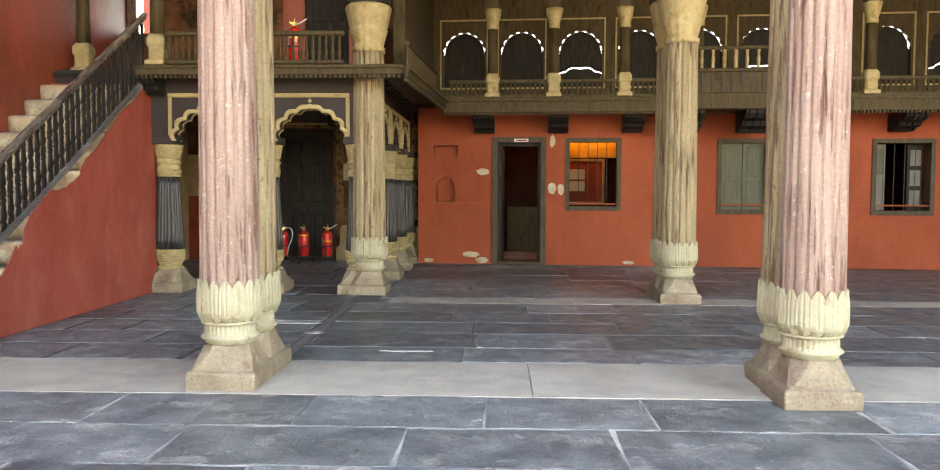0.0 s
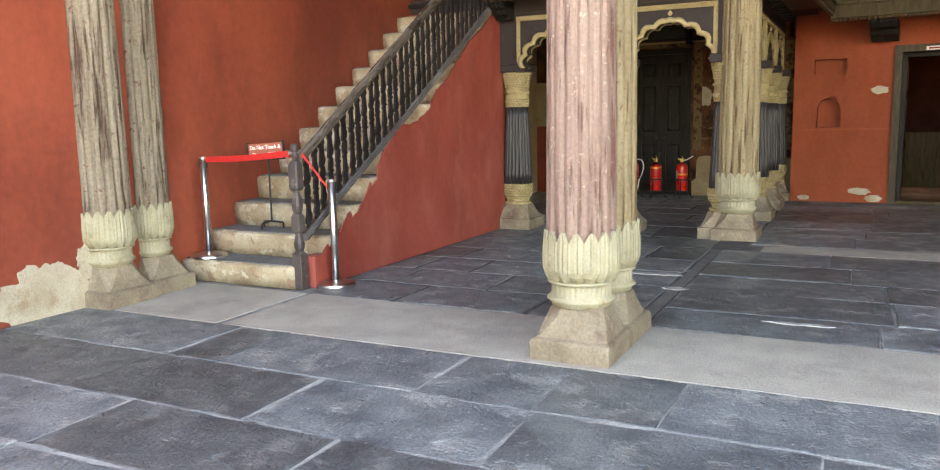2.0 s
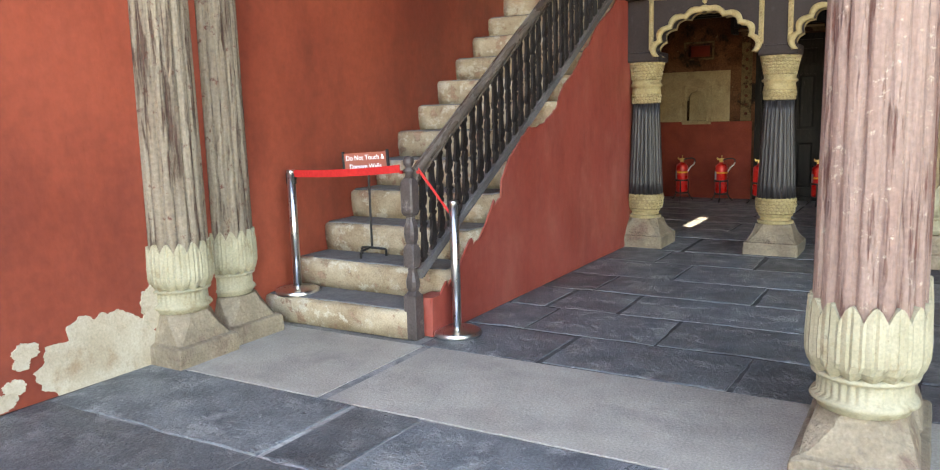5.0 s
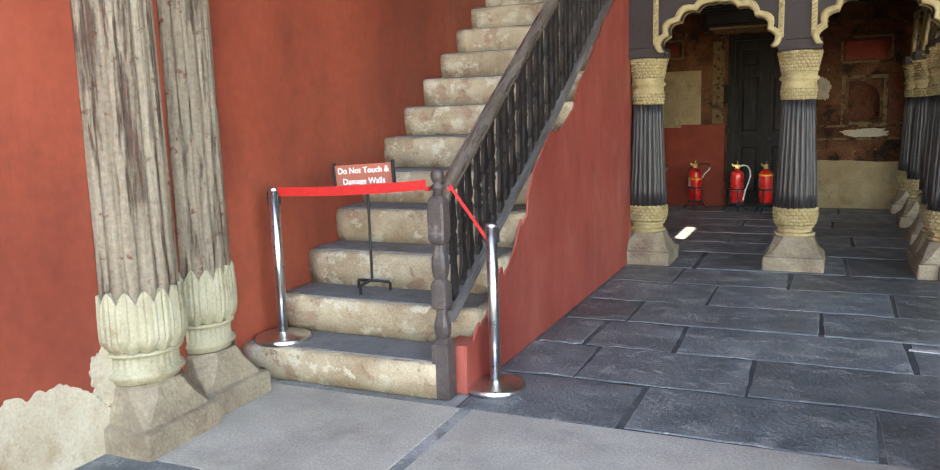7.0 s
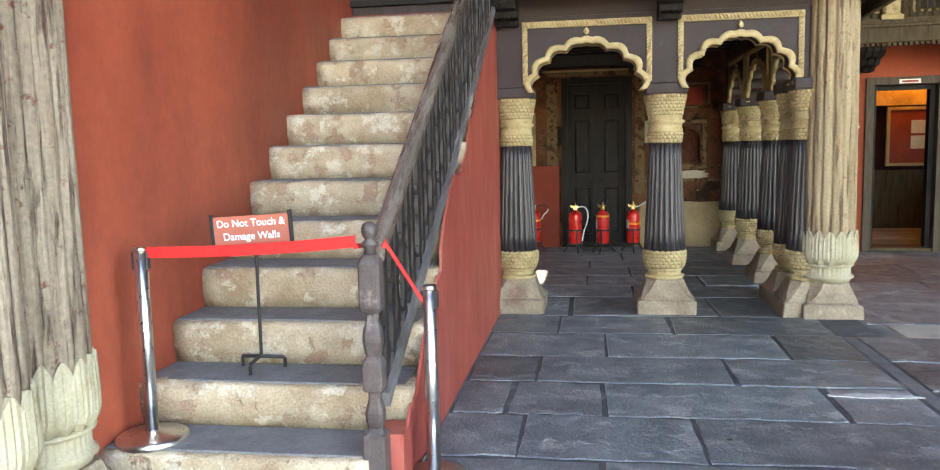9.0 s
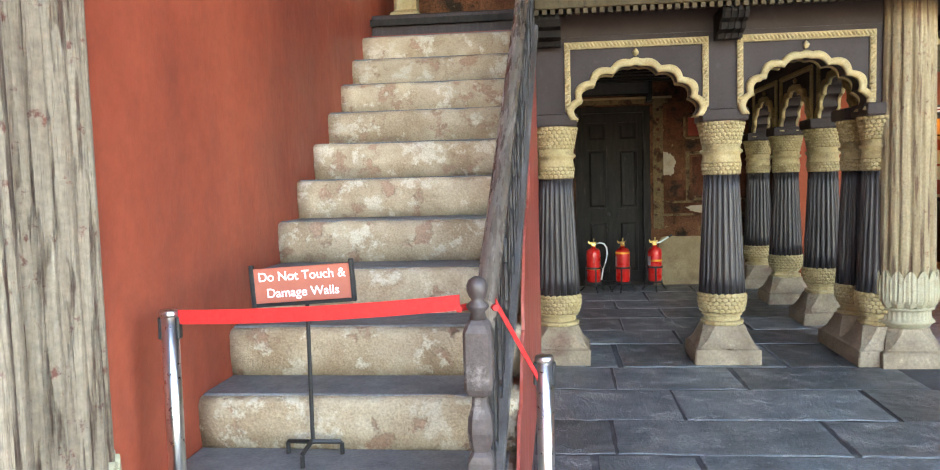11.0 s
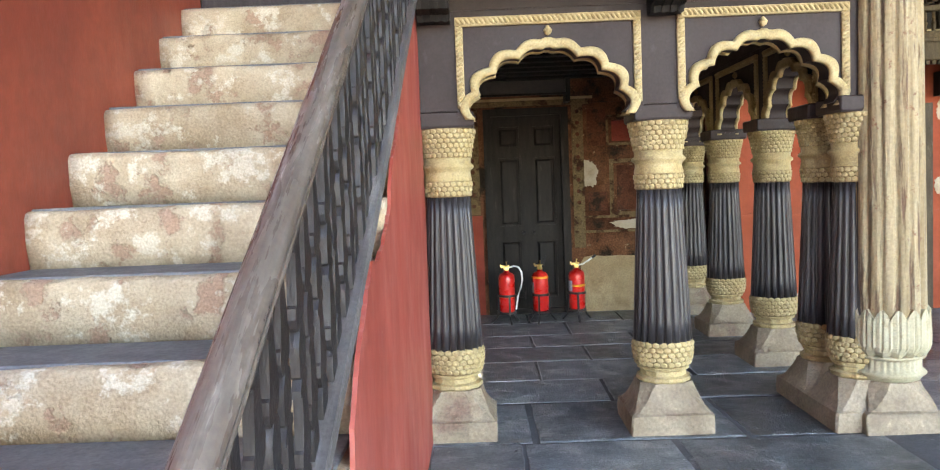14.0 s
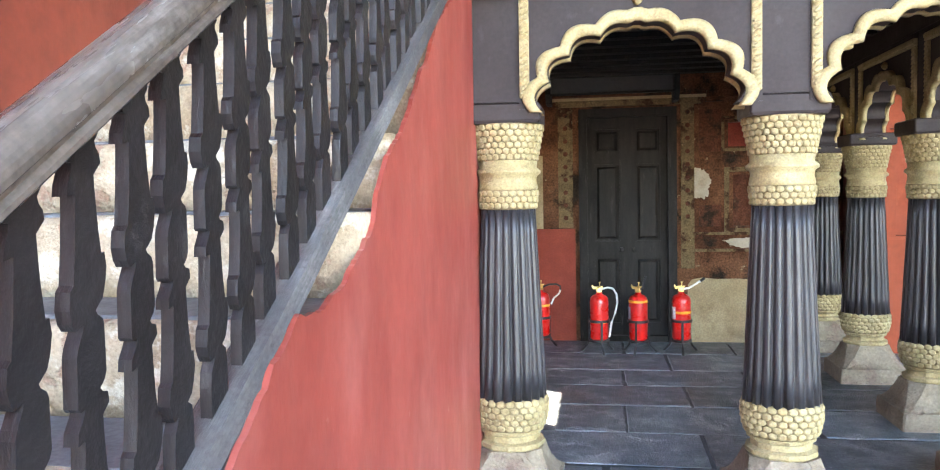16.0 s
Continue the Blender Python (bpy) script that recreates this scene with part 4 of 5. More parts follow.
def arcade_column(x, y, label="charcoal fluted column with cream-yellow scaled capital and bulb"):
    global col_src
    if col_src:
        o = copy_thing(col_src, pose(x, y, 0))
        return o
    p = thing("arcade_column", pose(x, y, 0), label, "column", "arcade columns")
    q = squares([(0.262, 0, 0.01), (0.265, 0.06, 0.012), (0.262, 0.125, 0.012), (0.245, 0.135, 0.02), (0.22, 0.17, 0.04), (0.195, 0.22, 0.06), (0.175, 0.27, 0.07), (0.168, 0.305, 0.08)])
    for v in q.verts:
        v.co += Vector((0.010 * noise.noise(v.co * 6), 0.010 * noise.noise(v.co * 6 + Vector((3, 5, 4))), 0))
    part("plinth", q, BASESTONE, p, "grey-brown stone plinth")
    part("neck", lathe([(0.165, 0.30), (0.178, 0.315), (0.178, 0.335), (0.150, 0.345), (0.150, 0.375), (0.168, 0.385), (0.172, 0.40), (0.16, 0.41)], 12), YELLOW, p, "", False)
    bulge = lambda z: 0.165 + 0.032 * math.sin(math.pi * (min(z, 0.60) - 0.39) / 0.25) ** 0.8
    bulb = part("bulb", lathe([(bulge(z) - 0.004, z) for z in np.linspace(0.405, 0.572, 12)], 48), GROOVE, p, "cream-yellow scale-carved bulb", True)
    part("scale_carving", scale_carving(bulge, 0.410, 0.570, 5, 25, 0.0045), YELLOW, bulb, "", True)
    part("shaft", lathe([(0.190 - 0.048 * (z - 0.565), z) for z in np.linspace(0.565, 1.565, 8)], 20 * 8, reeded(20, 0.17)), COLDARK, p, "charcoal fluted shaft", True)
    flare = lambda z: 0.148 + 0.012 * (z - 1.55) / 0.09
    neck = part("necking", lathe([(flare(z) - 0.004, z) for z in (1.55, 1.58, 1.61, 1.65)], 48), GROOVE, p, "", True)
    part("scale_carving", scale_carving(flare, 1.553, 1.645, 3, 24, 0.0035), YELLOW, neck, "", True)
    part("ring", lathe([(0.152, 1.645), (0.158, 1.66), (0.150, 1.70), (0.152, 1.72), (0.172, 1.735), (0.172, 1.75), (0.152, 1.765), (0.155, 1.80)], 48), YELLOW, p, "", True)
    bell = lambda z: 0.155 + 0.034 * (max(z - 1.79, 0) / 0.175) ** 1.2
    cap = part("capital", lathe([(bell(z) - 0.004, z) for z in np.linspace(1.79, 1.985, 12)], 48), GROOVE, p, "cream-yellow scale-carved capital", True)
    part("scale_carving", scale_carving(bell, 1.80, 1.98, 6, 27, 0.0045), YELLOW, cap, "", True)
    part("impost", squares([(0.178, 1.985, 0.01), (0.185, 2.0, 0.01), (0.185, 2.075, 0.01), (0.175, 2.085, 0.01)]), SCREEN, p, "dark timber impost block")
    col_src = p
    return p


CY = 11.05
SIDE_X = -1.60
COLS = [(-4.322, CY), (-2.952, CY), (-1.70, CY - 0.06), (-1.70, CY + 0.42), (SIDE_X, 12.75), (SIDE_X, 14.10), (SIDE_X, 15.42)]
for x, y in COLS:
    arcade_column(x, y)


def rope(p0, p1, r=0.0175, pitch=0.030):
    """A row of slanting rounded strands between two points, as on a carved rope moulding."""
    p0, p1 = Vector(p0), Vector(p1)
    d = (p1 - p0).normalized()
    out = Vector((0, 1 if p0.y > 0 else -1, 0))
    side = d.cross(out)
    bm = bmesh.new()
    n = int((p1 - p0).length / pitch)
    for k in range(n):
        c = p0 + (p1 - p0) * ((k + 0.5) / n)
        ax = (side * 0.78 + d * 0.62).normalized()
        wd = out.cross(ax)
        rings = []
        for t, f in ((-1.25, 0.35), (-0.9, 0.9), (0, 1.0), (0.9, 0.9), (1.25, 0.35)):
            q = c + ax * (r * t)
            rings.append([bm.verts.new(q + wd * (0.62 * pitch * 0.62 * f * math.cos(a)) + out * (0.011 * f * math.sin(a))) for a in (0, 0.8, 1.57, 2.34, 3.14)])
        for u, v in zip(rings, rings[1:]):
            for i in range(4):
                bm.faces.new((u[i], u[i + 1], v[i + 1], v[i]))
    return bm


def arch_screen(name, m, x0, x1, ztop):
    """A dark timber screen with a cusped arch and cream trims between two columns, in a local xz plane."""
    s = thing(name, m, "dark timber arch screen with cream cusped arch trim", "arch screen", "arcade arch screens")
    cx = (x0 + x1) / 2
    a = (x1 - x0) / 2 * 0.80
    zs = 2.05
    kw = dict(lobes=8, depth=0.10, ogee=0.10, n=112)
    part("panel", arch_panel(bmesh.new(), x0, x1, zs, ztop, cx, a, 0.375, -0.07, 0.07, **kw), SCREEN, s)
    for y0, y1 in ((-0.105, -0.068), (0.105, 0.068)):
        part("arch_trim", arch_band(bmesh.new(), cx, zs - 0.02, a, 0.385, 0.062, y0, y1, **kw), YELLOW, s, "cream cusped moulding", True)
        sg = -1 if y0 < 0 else 1
        w = (x1 - x0) / 2 - 0.03
        for x in (cx - w, cx + w):
            bar = part("trim_bar", boxed(x - 0.024, x + 0.024, min(sg * 0.069, sg * 0.092), max(sg * 0.069, sg * 0.092), 2.10, 2.60, bevel=0.004), YELLOW, s, "cream moulded bar")
            part("rope_trim", rope((x, sg * 0.092, 2.11), (x, sg * 0.092, 2.60)), YELLOW, bar)
        bar = part("trim_bar", boxed(cx - w - 0.024, cx + w + 0.024, min(sg * 0.069, sg * 0.096), max(sg * 0.069, sg * 0.096), 2.601, 2.657, bevel=0.004), YELLOW, s, "cream moulded bar")
        part("rope_trim", rope((cx - w - 0.02, sg * 0.096, 2.630), (cx + w + 0.02, sg * 0.096, 2.630)), YELLOW, bar, "cream rope moulding")
        part("finial", lathe([(0.006, 0), (0.02, 0.01), (0.028, 0.03), (0.018, 0.045), (0.006, 0.06)], 12), YELLOW, s).matrix_basis = pose(cx, sg * 0.085, zs + 0.385 * 1.10 + 0.055)
    return s


PY = 10.93
arch_screen("arch_screen", pose(0, PY, 0), -4.24, -3.08, 2.70)
arch_screen("arch_screen", pose(0, PY, 0), -2.87, -1.80, 2.70)
for y0, y1 in ((11.62, 12.67), (12.83, 14.02), (14.18, 15.34)):
    arch_screen("arch_screen", pose(SIDE_X, 0, 0, 0, 0, 90), y0, y1, 2.70)
# posts and beam over the columns
ba = mesh_ob("beam_arcade", boxed(-4.468, -1.45, PY - 0.08, PY + 0.08, 2.70, 2.90), SCREEN)
tagged(ba, "dark timber posts and beam above the arches", "beam", kind="structure")
for x0, x1 in ((-4.468, -4.24), (-3.08, -2.87), (-1.80, -1.45)):
    part("post", boxed(x0, x1, PY - 0.068, PY + 0.068, 2.086, 2.70), SCREEN, ba)
bs = mesh_ob("beam_side", boxed(SIDE_X - 0.08, SIDE_X + 0.08, 11.012, 15.68, 2.70, 2.90), SCREEN)
tagged(bs, "dark timber posts and beam above the side arches", "beam", kind="structure")
for y0, y1 in ((11.012, 11.62), (12.67, 12.83), (14.02, 14.18), (15.34, 15.68)):
    part("post", boxed(SIDE_X - 0.068, SIDE_X + 0.068, y0, y1, 2.086, 2.70), SCREEN, bs)


def corbel(m, w=0.2, d=0.42, h=0.20):
    c = thing("corbel", m, "black carved timber corbel under the balcony", "corbel", "balcony corbels")
    prof = [(0, 0), (0, -h), (-0.3 * d, -h), (-0.36 * d, -0.82 * h), (-0.62 * d, -0.74 * h), (-0.68 * d, -0.5 * h), (-0.9 * d, -0.42 * h), (-d, -0.2 * h), (-d, 0)]
    body = part("body", prism(bmesh.new(), prof, "x", -w / 2, w / 2), DOORPAINT, c)
    for k in range(4):
        x = -w / 2 + w * (k + 0.5) / 4
        part("rib", prism(bmesh.new(), [(p[0] * 1.04 - 0.008, p[1] * 1.04 if p[1] else -0.004) for p in prof[2:]] + [(0, -0.004)], "x", x - 0.012, x + 0.012), DOORPAINT, body)
    return c


for x in (-4.36, -2.944):
    corbel(pose(x, PY - 0.08, 2.82), 0.2, 0.36, 0.2)

# ---- balconies ----
def railing(name, m, length, z0, h, posts=(), step=0.085, mat=None):
    mat = mat or OLIVE
    r = thing(name, m, "weathered brown timber balcony railing with small balusters", "railing", "balcony railings")
    part("top_rail", boxed(0, length, -0.04, 0.04, z0 + h - 0.06, z0 + h, bevel=0.01), mat, r)
    part("bottom_rail", boxed(0, length, -0.035, 0.035, z0, z0 + 0.05, bevel=0.008), mat, r)
    b = lathe([(0.02, 0), (0.02, 0.05), (0.028, 0.08), (0.014, 0.5 * (h - 0.11)), (0.022, h - 0.18), (0.016, h - 0.15), (0.02, h - 0.11)], 8)
    src = part("baluster", b, mat, r)
    src.location = (step / 2, 0, z0 + 0.05)
    for k in range(1, int(length / step)):
        o = new("baluster", src.data)
        o.parent = r
        o.location = (step / 2 + k * step, 0, z0 + 0.05)
    return r


FZ0, FZ1 = 2.80, 2.965
FY = 10.45


def fascia(name, m, length, z0, z1, deep):
    f = thing(name, m, "dark moulded timber balcony edge with dentils", "balcony edge", kind="structure")
    part("soffit", boxed(0, length, 0.0, deep, z1 - 0.06, z1 - 0.01), TIMBER, f)
    part("board", boxed(0, length, -0.06, 0.0, z0 + 0.04, z1, bevel=0.008), OLIVE, f)
    part("moulding", boxed(0, length, -0.09, -0.061, z1 - 0.05, z1 - 0.006, bevel=0.008), OLIVE, f)
    src = part("dentil", boxed(0, 0.035, -0.05, 0.0, z0, z0 + 0.038), OLIVE, f)
    for k in range(1, int(length / 0.062)):
        o = new("dentil", src.data)
        o.parent = f
        o.location = (k * 0.062, 0, 0)
    return f


fascia("balcony_edge_front", pose(-4.46, FY, 0), 3.42, FZ0, FZ1, 0.55)
BC = Vector((-1.04, FY, 0))
BD = Vector((-0.80, 14.28, 0))
side_len = (BD - BC).length
side_ang = math.degrees(math.atan2(BD.y - BC.y, BD.x - BC.x))
fascia("balcony_edge_side", pose(BC.x, BC.y, 0, 0, 0, side_ang), side_len, 2.76, 2.95, 0.8)
MBB = pose(-0.80, 14.28, 0, 0, 0, -4)
fascia("balcony_edge_back", MBB, 14.2, 2.68, 2.95, 0.92)
tagged(mesh_ob("floor_upper", boxed(-5.87, -1.5, 11.245, 19.0, 2.955, 3.0), OLIVE), "upper timber floor", "floor", kind="structure")
uf = mesh_ob("floor_gallery", boxed(-0.6, 14.5, 0.02, 4.7, 2.955, 3.0), OLIVE)
uf.matrix_basis = MBB
tagged(uf, "upper gallery timber floor", "floor", kind="structure")

railing("balcony_railing", pose(-4.14, FY + 0.15, 0), 2.32, 3.0, 0.42)
railing("balcony_railing", pose(BC.x - 0.06, BC.y + 0.85, 0, 0, 0, side_ang), side_len - 0.95, 3.0, 0.42)
UP = [0.86, 1.92, 3.12, 4.35, 5.75, 7.15, 8.6, 10.0, 11.4]
us = [0.0] + UP
for a, c in zip(us, us[1:]):
    if not 4.2 < a < 5.6:
        railing("balcony_railing", MBB @ pose(a + 0.10, 0.06, 0), c - a - 0.2, 2.98, 0.31)
bay = thing("balcony_bay", MBB @ pose(4.2, -0.45, 0), "projecting brown timber balcony bay on corbels", "balcony")
part("deck", boxed(0, 1.5, 0, 0.38, 2.72, 2.98, bevel=0.01), OLIVE, bay)
part("parapet", boxed(0.02, 1.48, 0.02, 0.06, 2.98, 3.32, bevel=0.01), OLIVE, bay)
part("cap_rail", boxed(0, 1.5, 0, 0.09, 3.32, 3.38, bevel=0.01), OLIVE, bay)
for k in range(9):
    part("slat", boxed(0.12 + 0.16 * k, 0.15 + 0.16 * k, 0.006, 0.019, 3.0, 3.30), TIMBER, bay)
for k in range(8):
    part("baluster", lathe([(0.03, 3.38), (0.022, 3.45), (0.034, 3.52), (0.02, 3.6), (0.03, 3.68)], 8, cx=0.12 + 0.18 * k, cy=0.045), YELLOW, bay)
part("upper_rail", boxed(0, 1.5, 0.01, 0.08, 3.68, 3.74, bevel=0.008), OLIVE, bay)
for u in (1.52, 2.86, 4.18, 7.3, 8.8):
    corbel(MB @ pose(u - 0.26, 0, 2.70), 0.36, 0.75, 0.27)
for u in (4.75, 5.9):
    corbel(MB @ pose(u, -0.5, 2.72), 0.5, 0.75, 0.34)


def gallery_column(m):
    g = thing("gallery_column", m, "slim dark gallery column with cream base and capital", "column", "gallery columns")
    part("base", squares([(0.13, 3.0, 0.01), (0.13, 3.05, 0.01), (0.10, 3.08, 0.03), (0.10, 3.22, 0.03), (0.12, 3.26, 0.03), (0.12, 3.34, 0.03), (0.09, 3.40, 0.03)]), YELLOW, g, "cream column base")
    part("shaft", lathe([(0.095, 3.36), (0.085, 4.18)], 48, reeded(16, 0.07)), OLIVE, g, "", True)
    part("capital", lathe([(0.09, 4.16), (0.10, 4.20), (0.09, 4.24), (0.13, 4.38), (0.15, 4.5)], 24), YELLOW, g, "cream capital", True)
    part("post", boxed(-0.1, 0.1, -0.1, 0.1, 4.5, ROOF - 0.16), OLIVE, g)
    return g


for u in UP:
    gallery_column(MBB @ pose(u, 0.10, 0))
gallery_column(pose(-4.30, 10.72, 0))
gallery_column(pose(-5.62, 11.35, 0))

# upper walls: red wall with a dark door over the arcade, gallery screen at the back
bm = wall_holes(bmesh.new(), -5.88, -1.4, 3.0, ROOF, [(-2.95, -2.25, 3.0, 5.2), (-5.86, -5.45, 3.9, 5.2)], 0.3)
uw = mesh_ob("wall_upper", bm, MURAL)
uw.matrix_basis = pose(0, 13.2, 0)
for u0, u1 in ((-3.3, -2.96), (-2.24, -1.9)):
    part("red_pilaster", boxed(u0, u1, -0.02, 0.0, 3.0, ROOF - 0.2), RED, uw, "red painted strip")
tagged(uw, "brown upper wall with a dark door", "wall", kind="structure")
ud = thing("door_3", pose(-2.6, 13.3, 3.0), "closed dark upper door", "door", kind="structure")
part("door_leaf", boxed(-0.35, 0.35, 0.02, 0.06, 0, 2.2), DOORPAINT, ud)
for z0, z1 in ((0.15, 0.95), (1.1, 2.05)):
    part("panel", boxed(-0.26, 0.26, 0.0, 0.019, z0, z1, bevel=0.008), DOORPAINT, ud)

# added sheet in place of columns and panels, closing a gap to the sky
side = mesh_ob("wall_upper_side", boxed(-1.37, -1.20, 12.0, 19.4, 3.0, ROOF), OLIVE)
tagged(side, "added timber sheet that blocks the sky beside the upper gallery", "wall", kind="structure")
MG = MBB @ pose(0, 3.0, 0)
gs = mesh_ob("wall_gallery", boxed(-0.9, 14.5, 0.0, 0.12, 3.0, 3.55), OLIVE)
gs.matrix_basis = MG
tagged(gs, "dark gallery screen wall with cusped openings", "wall", kind="structure")
for k in range(12):
    u0 = -0.50 + 1.22 * k
    kw = dict(lobes=8, depth=0.12, ogee=0.06, n=64)
    part("arch_panel", arch_panel(bmesh.new(), u0, u0 + 1.06, 4.25, 5.2, u0 + 0.53, 0.40, 0.40, 0.0, 0.10, **kw), OLIVE, gs)
    part("pier", boxed(u0 - 0.16, u0, 0.0, 0.12, 3.55, 5.2), OLIVE, gs)
    part("jamb", boxed(u0, u0 + 0.09, 0.0, 0.10, 3.55, 4.25), OLIVE, gs)
    part("jamb", boxed(u0 + 0.97, u0 + 1.06, 0.0, 0.10, 3.55, 4.25), OLIVE, gs)
    # dark leaf added behind the arch to cut the sky to thin scallops
    leaf = bmesh.new()
    top = arch_curve(u0 + 0.53, 4.255, 0.423, 0.435, lobes=8, depth=0.0, ogee=0.04, n=64)
    if k % 3 == 2:
        prism(leaf, top + [(u0 - 0.03, 4.2), (u0 - 0.03, 3.74)] + arch_curve(u0 + 0.53, 3.74, 0.40, 0.19, lobes=4, depth=0.2, ogee=0.1, n=64)[::-1] + [(u0 + 1.09, 3.74), (u0 + 1.09, 4.2)], "y", 0.125, 0.15)
        prism(leaf, arch_curve(u0 + 0.53, 3.735, 0.40, 0.17, lobes=4, depth=0.2, ogee=0.1, n=64) + [(u0 - 0.03, 3.73), (u0 - 0.05, 3.50), (u0 + 1.11, 3.50), (u0 + 1.11, 3.73)], "y", 0.125, 0.15)
    else:
        prism(leaf, top + [(u0 - 0.03, 4.2), (u0 - 0.03, 3.50), (u0 + 1.09, 3.50), (u0 + 1.09, 4.2)], "y", 0.125, 0.15)
    part("inner_leaf", leaf, DOORPAINT, gs, "added dark leaf that masks the daylight down to a scalloped gap")
    part("trim", frame_of((u0 + 0.02, u0 + 1.04, 3.5, 4.95), 0.03, -0.02, 0.0), YELLOW, gs)
part("upper_board", boxed(-0.9, 14.5, 0.0, 0.12, 5.2, ROOF), OLIVE, gs)


# ---- rope barrier, sign, extinguishers ----
def stanchion(x, y, z, h=0.93):
    s = thing("stanchion", pose(x, y, z), "polished steel barrier post with a black belt head", "barrier post", "barrier posts")
    part("base", lathe([(0.165, 0), (0.168, 0.006), (0.166, 0.026), (0.15, 0.036), (0.06, 0.046), (0.034, 0.056)], 48), STEEL, s, "", True)
    post = part("post", lathe([(0.031, 0.045), (0.031, h - 0.022)], 32), STEEL, s, "", True)
    for a in (90, 180, 270):
        part("belt_slot", boxed(-0.017, 0.017, -0.040, -0.026, h - 0.105, h - 0.024, bevel=0.004), BLACK, post, "black belt cassette slot").matrix_basis = pose(0, 0, 0, 0, 0, a)
    part("top_cap", lathe([(0.033, h - 0.022), (0.034, h - 0.015), (0.033, h - 0.004), (0.028, h)], 32), STEEL, post, "", True)
    return s


SLP, SRP = Vector((-5.70, 6.93, 0.195)), Vector((-4.36, 7.05, 0.0))
stanchion(*SLP)
stanchion(*SRP)
NEWEL = Vector((-4.573, 6.84, 0))


def belt(p0, p1, sag, w=0.052):
    b = bmesh.new()
    d = (p1 - p0).normalized()
    side = Vector((-d.y, d.x, 0)).normalized() * 0.0015
    rows = []
    for i in range(25):
        t = i / 24
        p = p0.lerp(p1, t) - Vector((0, 0, sag * 4 * t * (1 - t)))
        rows.append([b.verts.new(p + side * s + Vector((0, 0, h))) for s, h in ((1, -w / 2), (1, w / 2), (-1, w / 2), (-1, -w / 2))])
    for p, q in zip(rows, rows[1:]):
        for i in range(4):
            b.faces.new((p[i], p[(i + 1) % 4], q[(i + 1) % 4], q[i]))
    b.faces.new(rows[0]), b.faces.new(rows[-1][::-1])
    return b


bt = thing("barrier_belt", pose(0, 0, 0), "red webbing belt stretched across the foot of the stairs", "barrier belt")
part("belt_span", belt(Vector((-5.665, 6.925, 1.10)), Vector((-4.63, 6.82, 1.16)), 0.012), BELT, bt)
part("belt_wrap", tube(bmesh.new(), [NEWEL + Vector((0.062 * math.cos(a), 0.062 * math.sin(a), 1.135)) for a in np.linspace(3.3, 0.3, 16)], 0.012, 6), BELT, bt)
part("belt_span", belt(Vector((-4.515, 6.87, 1.15)), Vector((-4.385, 7.02, 0.86)), 0.0, 0.03), BELT, bt)


def words(text, size, parent, m, material):
    c = bpy.data.curves.new("lettering", "FONT")
    c.body, c.size, c.align_x, c.align_y, c.extrude = text, size, "CENTER", "CENTER", 0.0006
    c.offset = 0.0004
    o = new("lettering_source", c)
    dg = bpy.context.evaluated_depsgraph_get()
    me = bpy.data.meshes.new_from_object(o.evaluated_get(dg))
    bpy.data.objects.remove(o)
    me.materials.clear()
    me.materials.append(material)
    t = new("lettering", me)
    t.parent = parent
    t.matrix_basis = m
    return t


sg = thing("sign_stand", pose(-5.345, 7.39, 0.415), "black sign stand with a brick-red notice on the third step", "sign")
part("pole", lathe([(0.009, 0.06), (0.009, 0.70)], 10, cy=0.018), BLACK, sg)
for a in (20, 160, 270):
    ca, sa = math.cos(radians(a)), math.sin(radians(a))
    lg = bmesh.new()
    tube(lg, [(0, 0, 0.075), (0.12 * ca, 0.12 * sa, 0.062), (0.125 * ca, 0.125 * sa, 0.055), (0.125 * ca, 0.125 * sa, 0.0)], 0.010, 6)
    part("leg", lg, BLACK, sg)
bd = part("board", boxed(-0.205, 0.205, -0.006, 0.006, -0.071, 0.074, bevel=0.002), SIGNRED, sg, "brick-red notice board")
bd.matrix_basis = pose(-0.010, 0, 0.740, 0, -3.2, 0)
for x in (-0.213, 0.213):
    part("clip", boxed(x - 0.009, x + 0.009, -0.013, 0.010, -0.086, 0.090, bevel=0.003), BLACK, bd, "black side clip")
part("clip", boxed(-0.203, 0.203, -0.012, 0.008, -0.086, -0.071, bevel=0.003), BLACK, bd, "black lower clip")
words("Do Not Touch &", 0.053, bd, pose(0, -0.0075, 0.036, 90), WHITE)
words("Damage Walls", 0.053, bd, pose(0, -0.0075, -0.032, 90), WHITE)


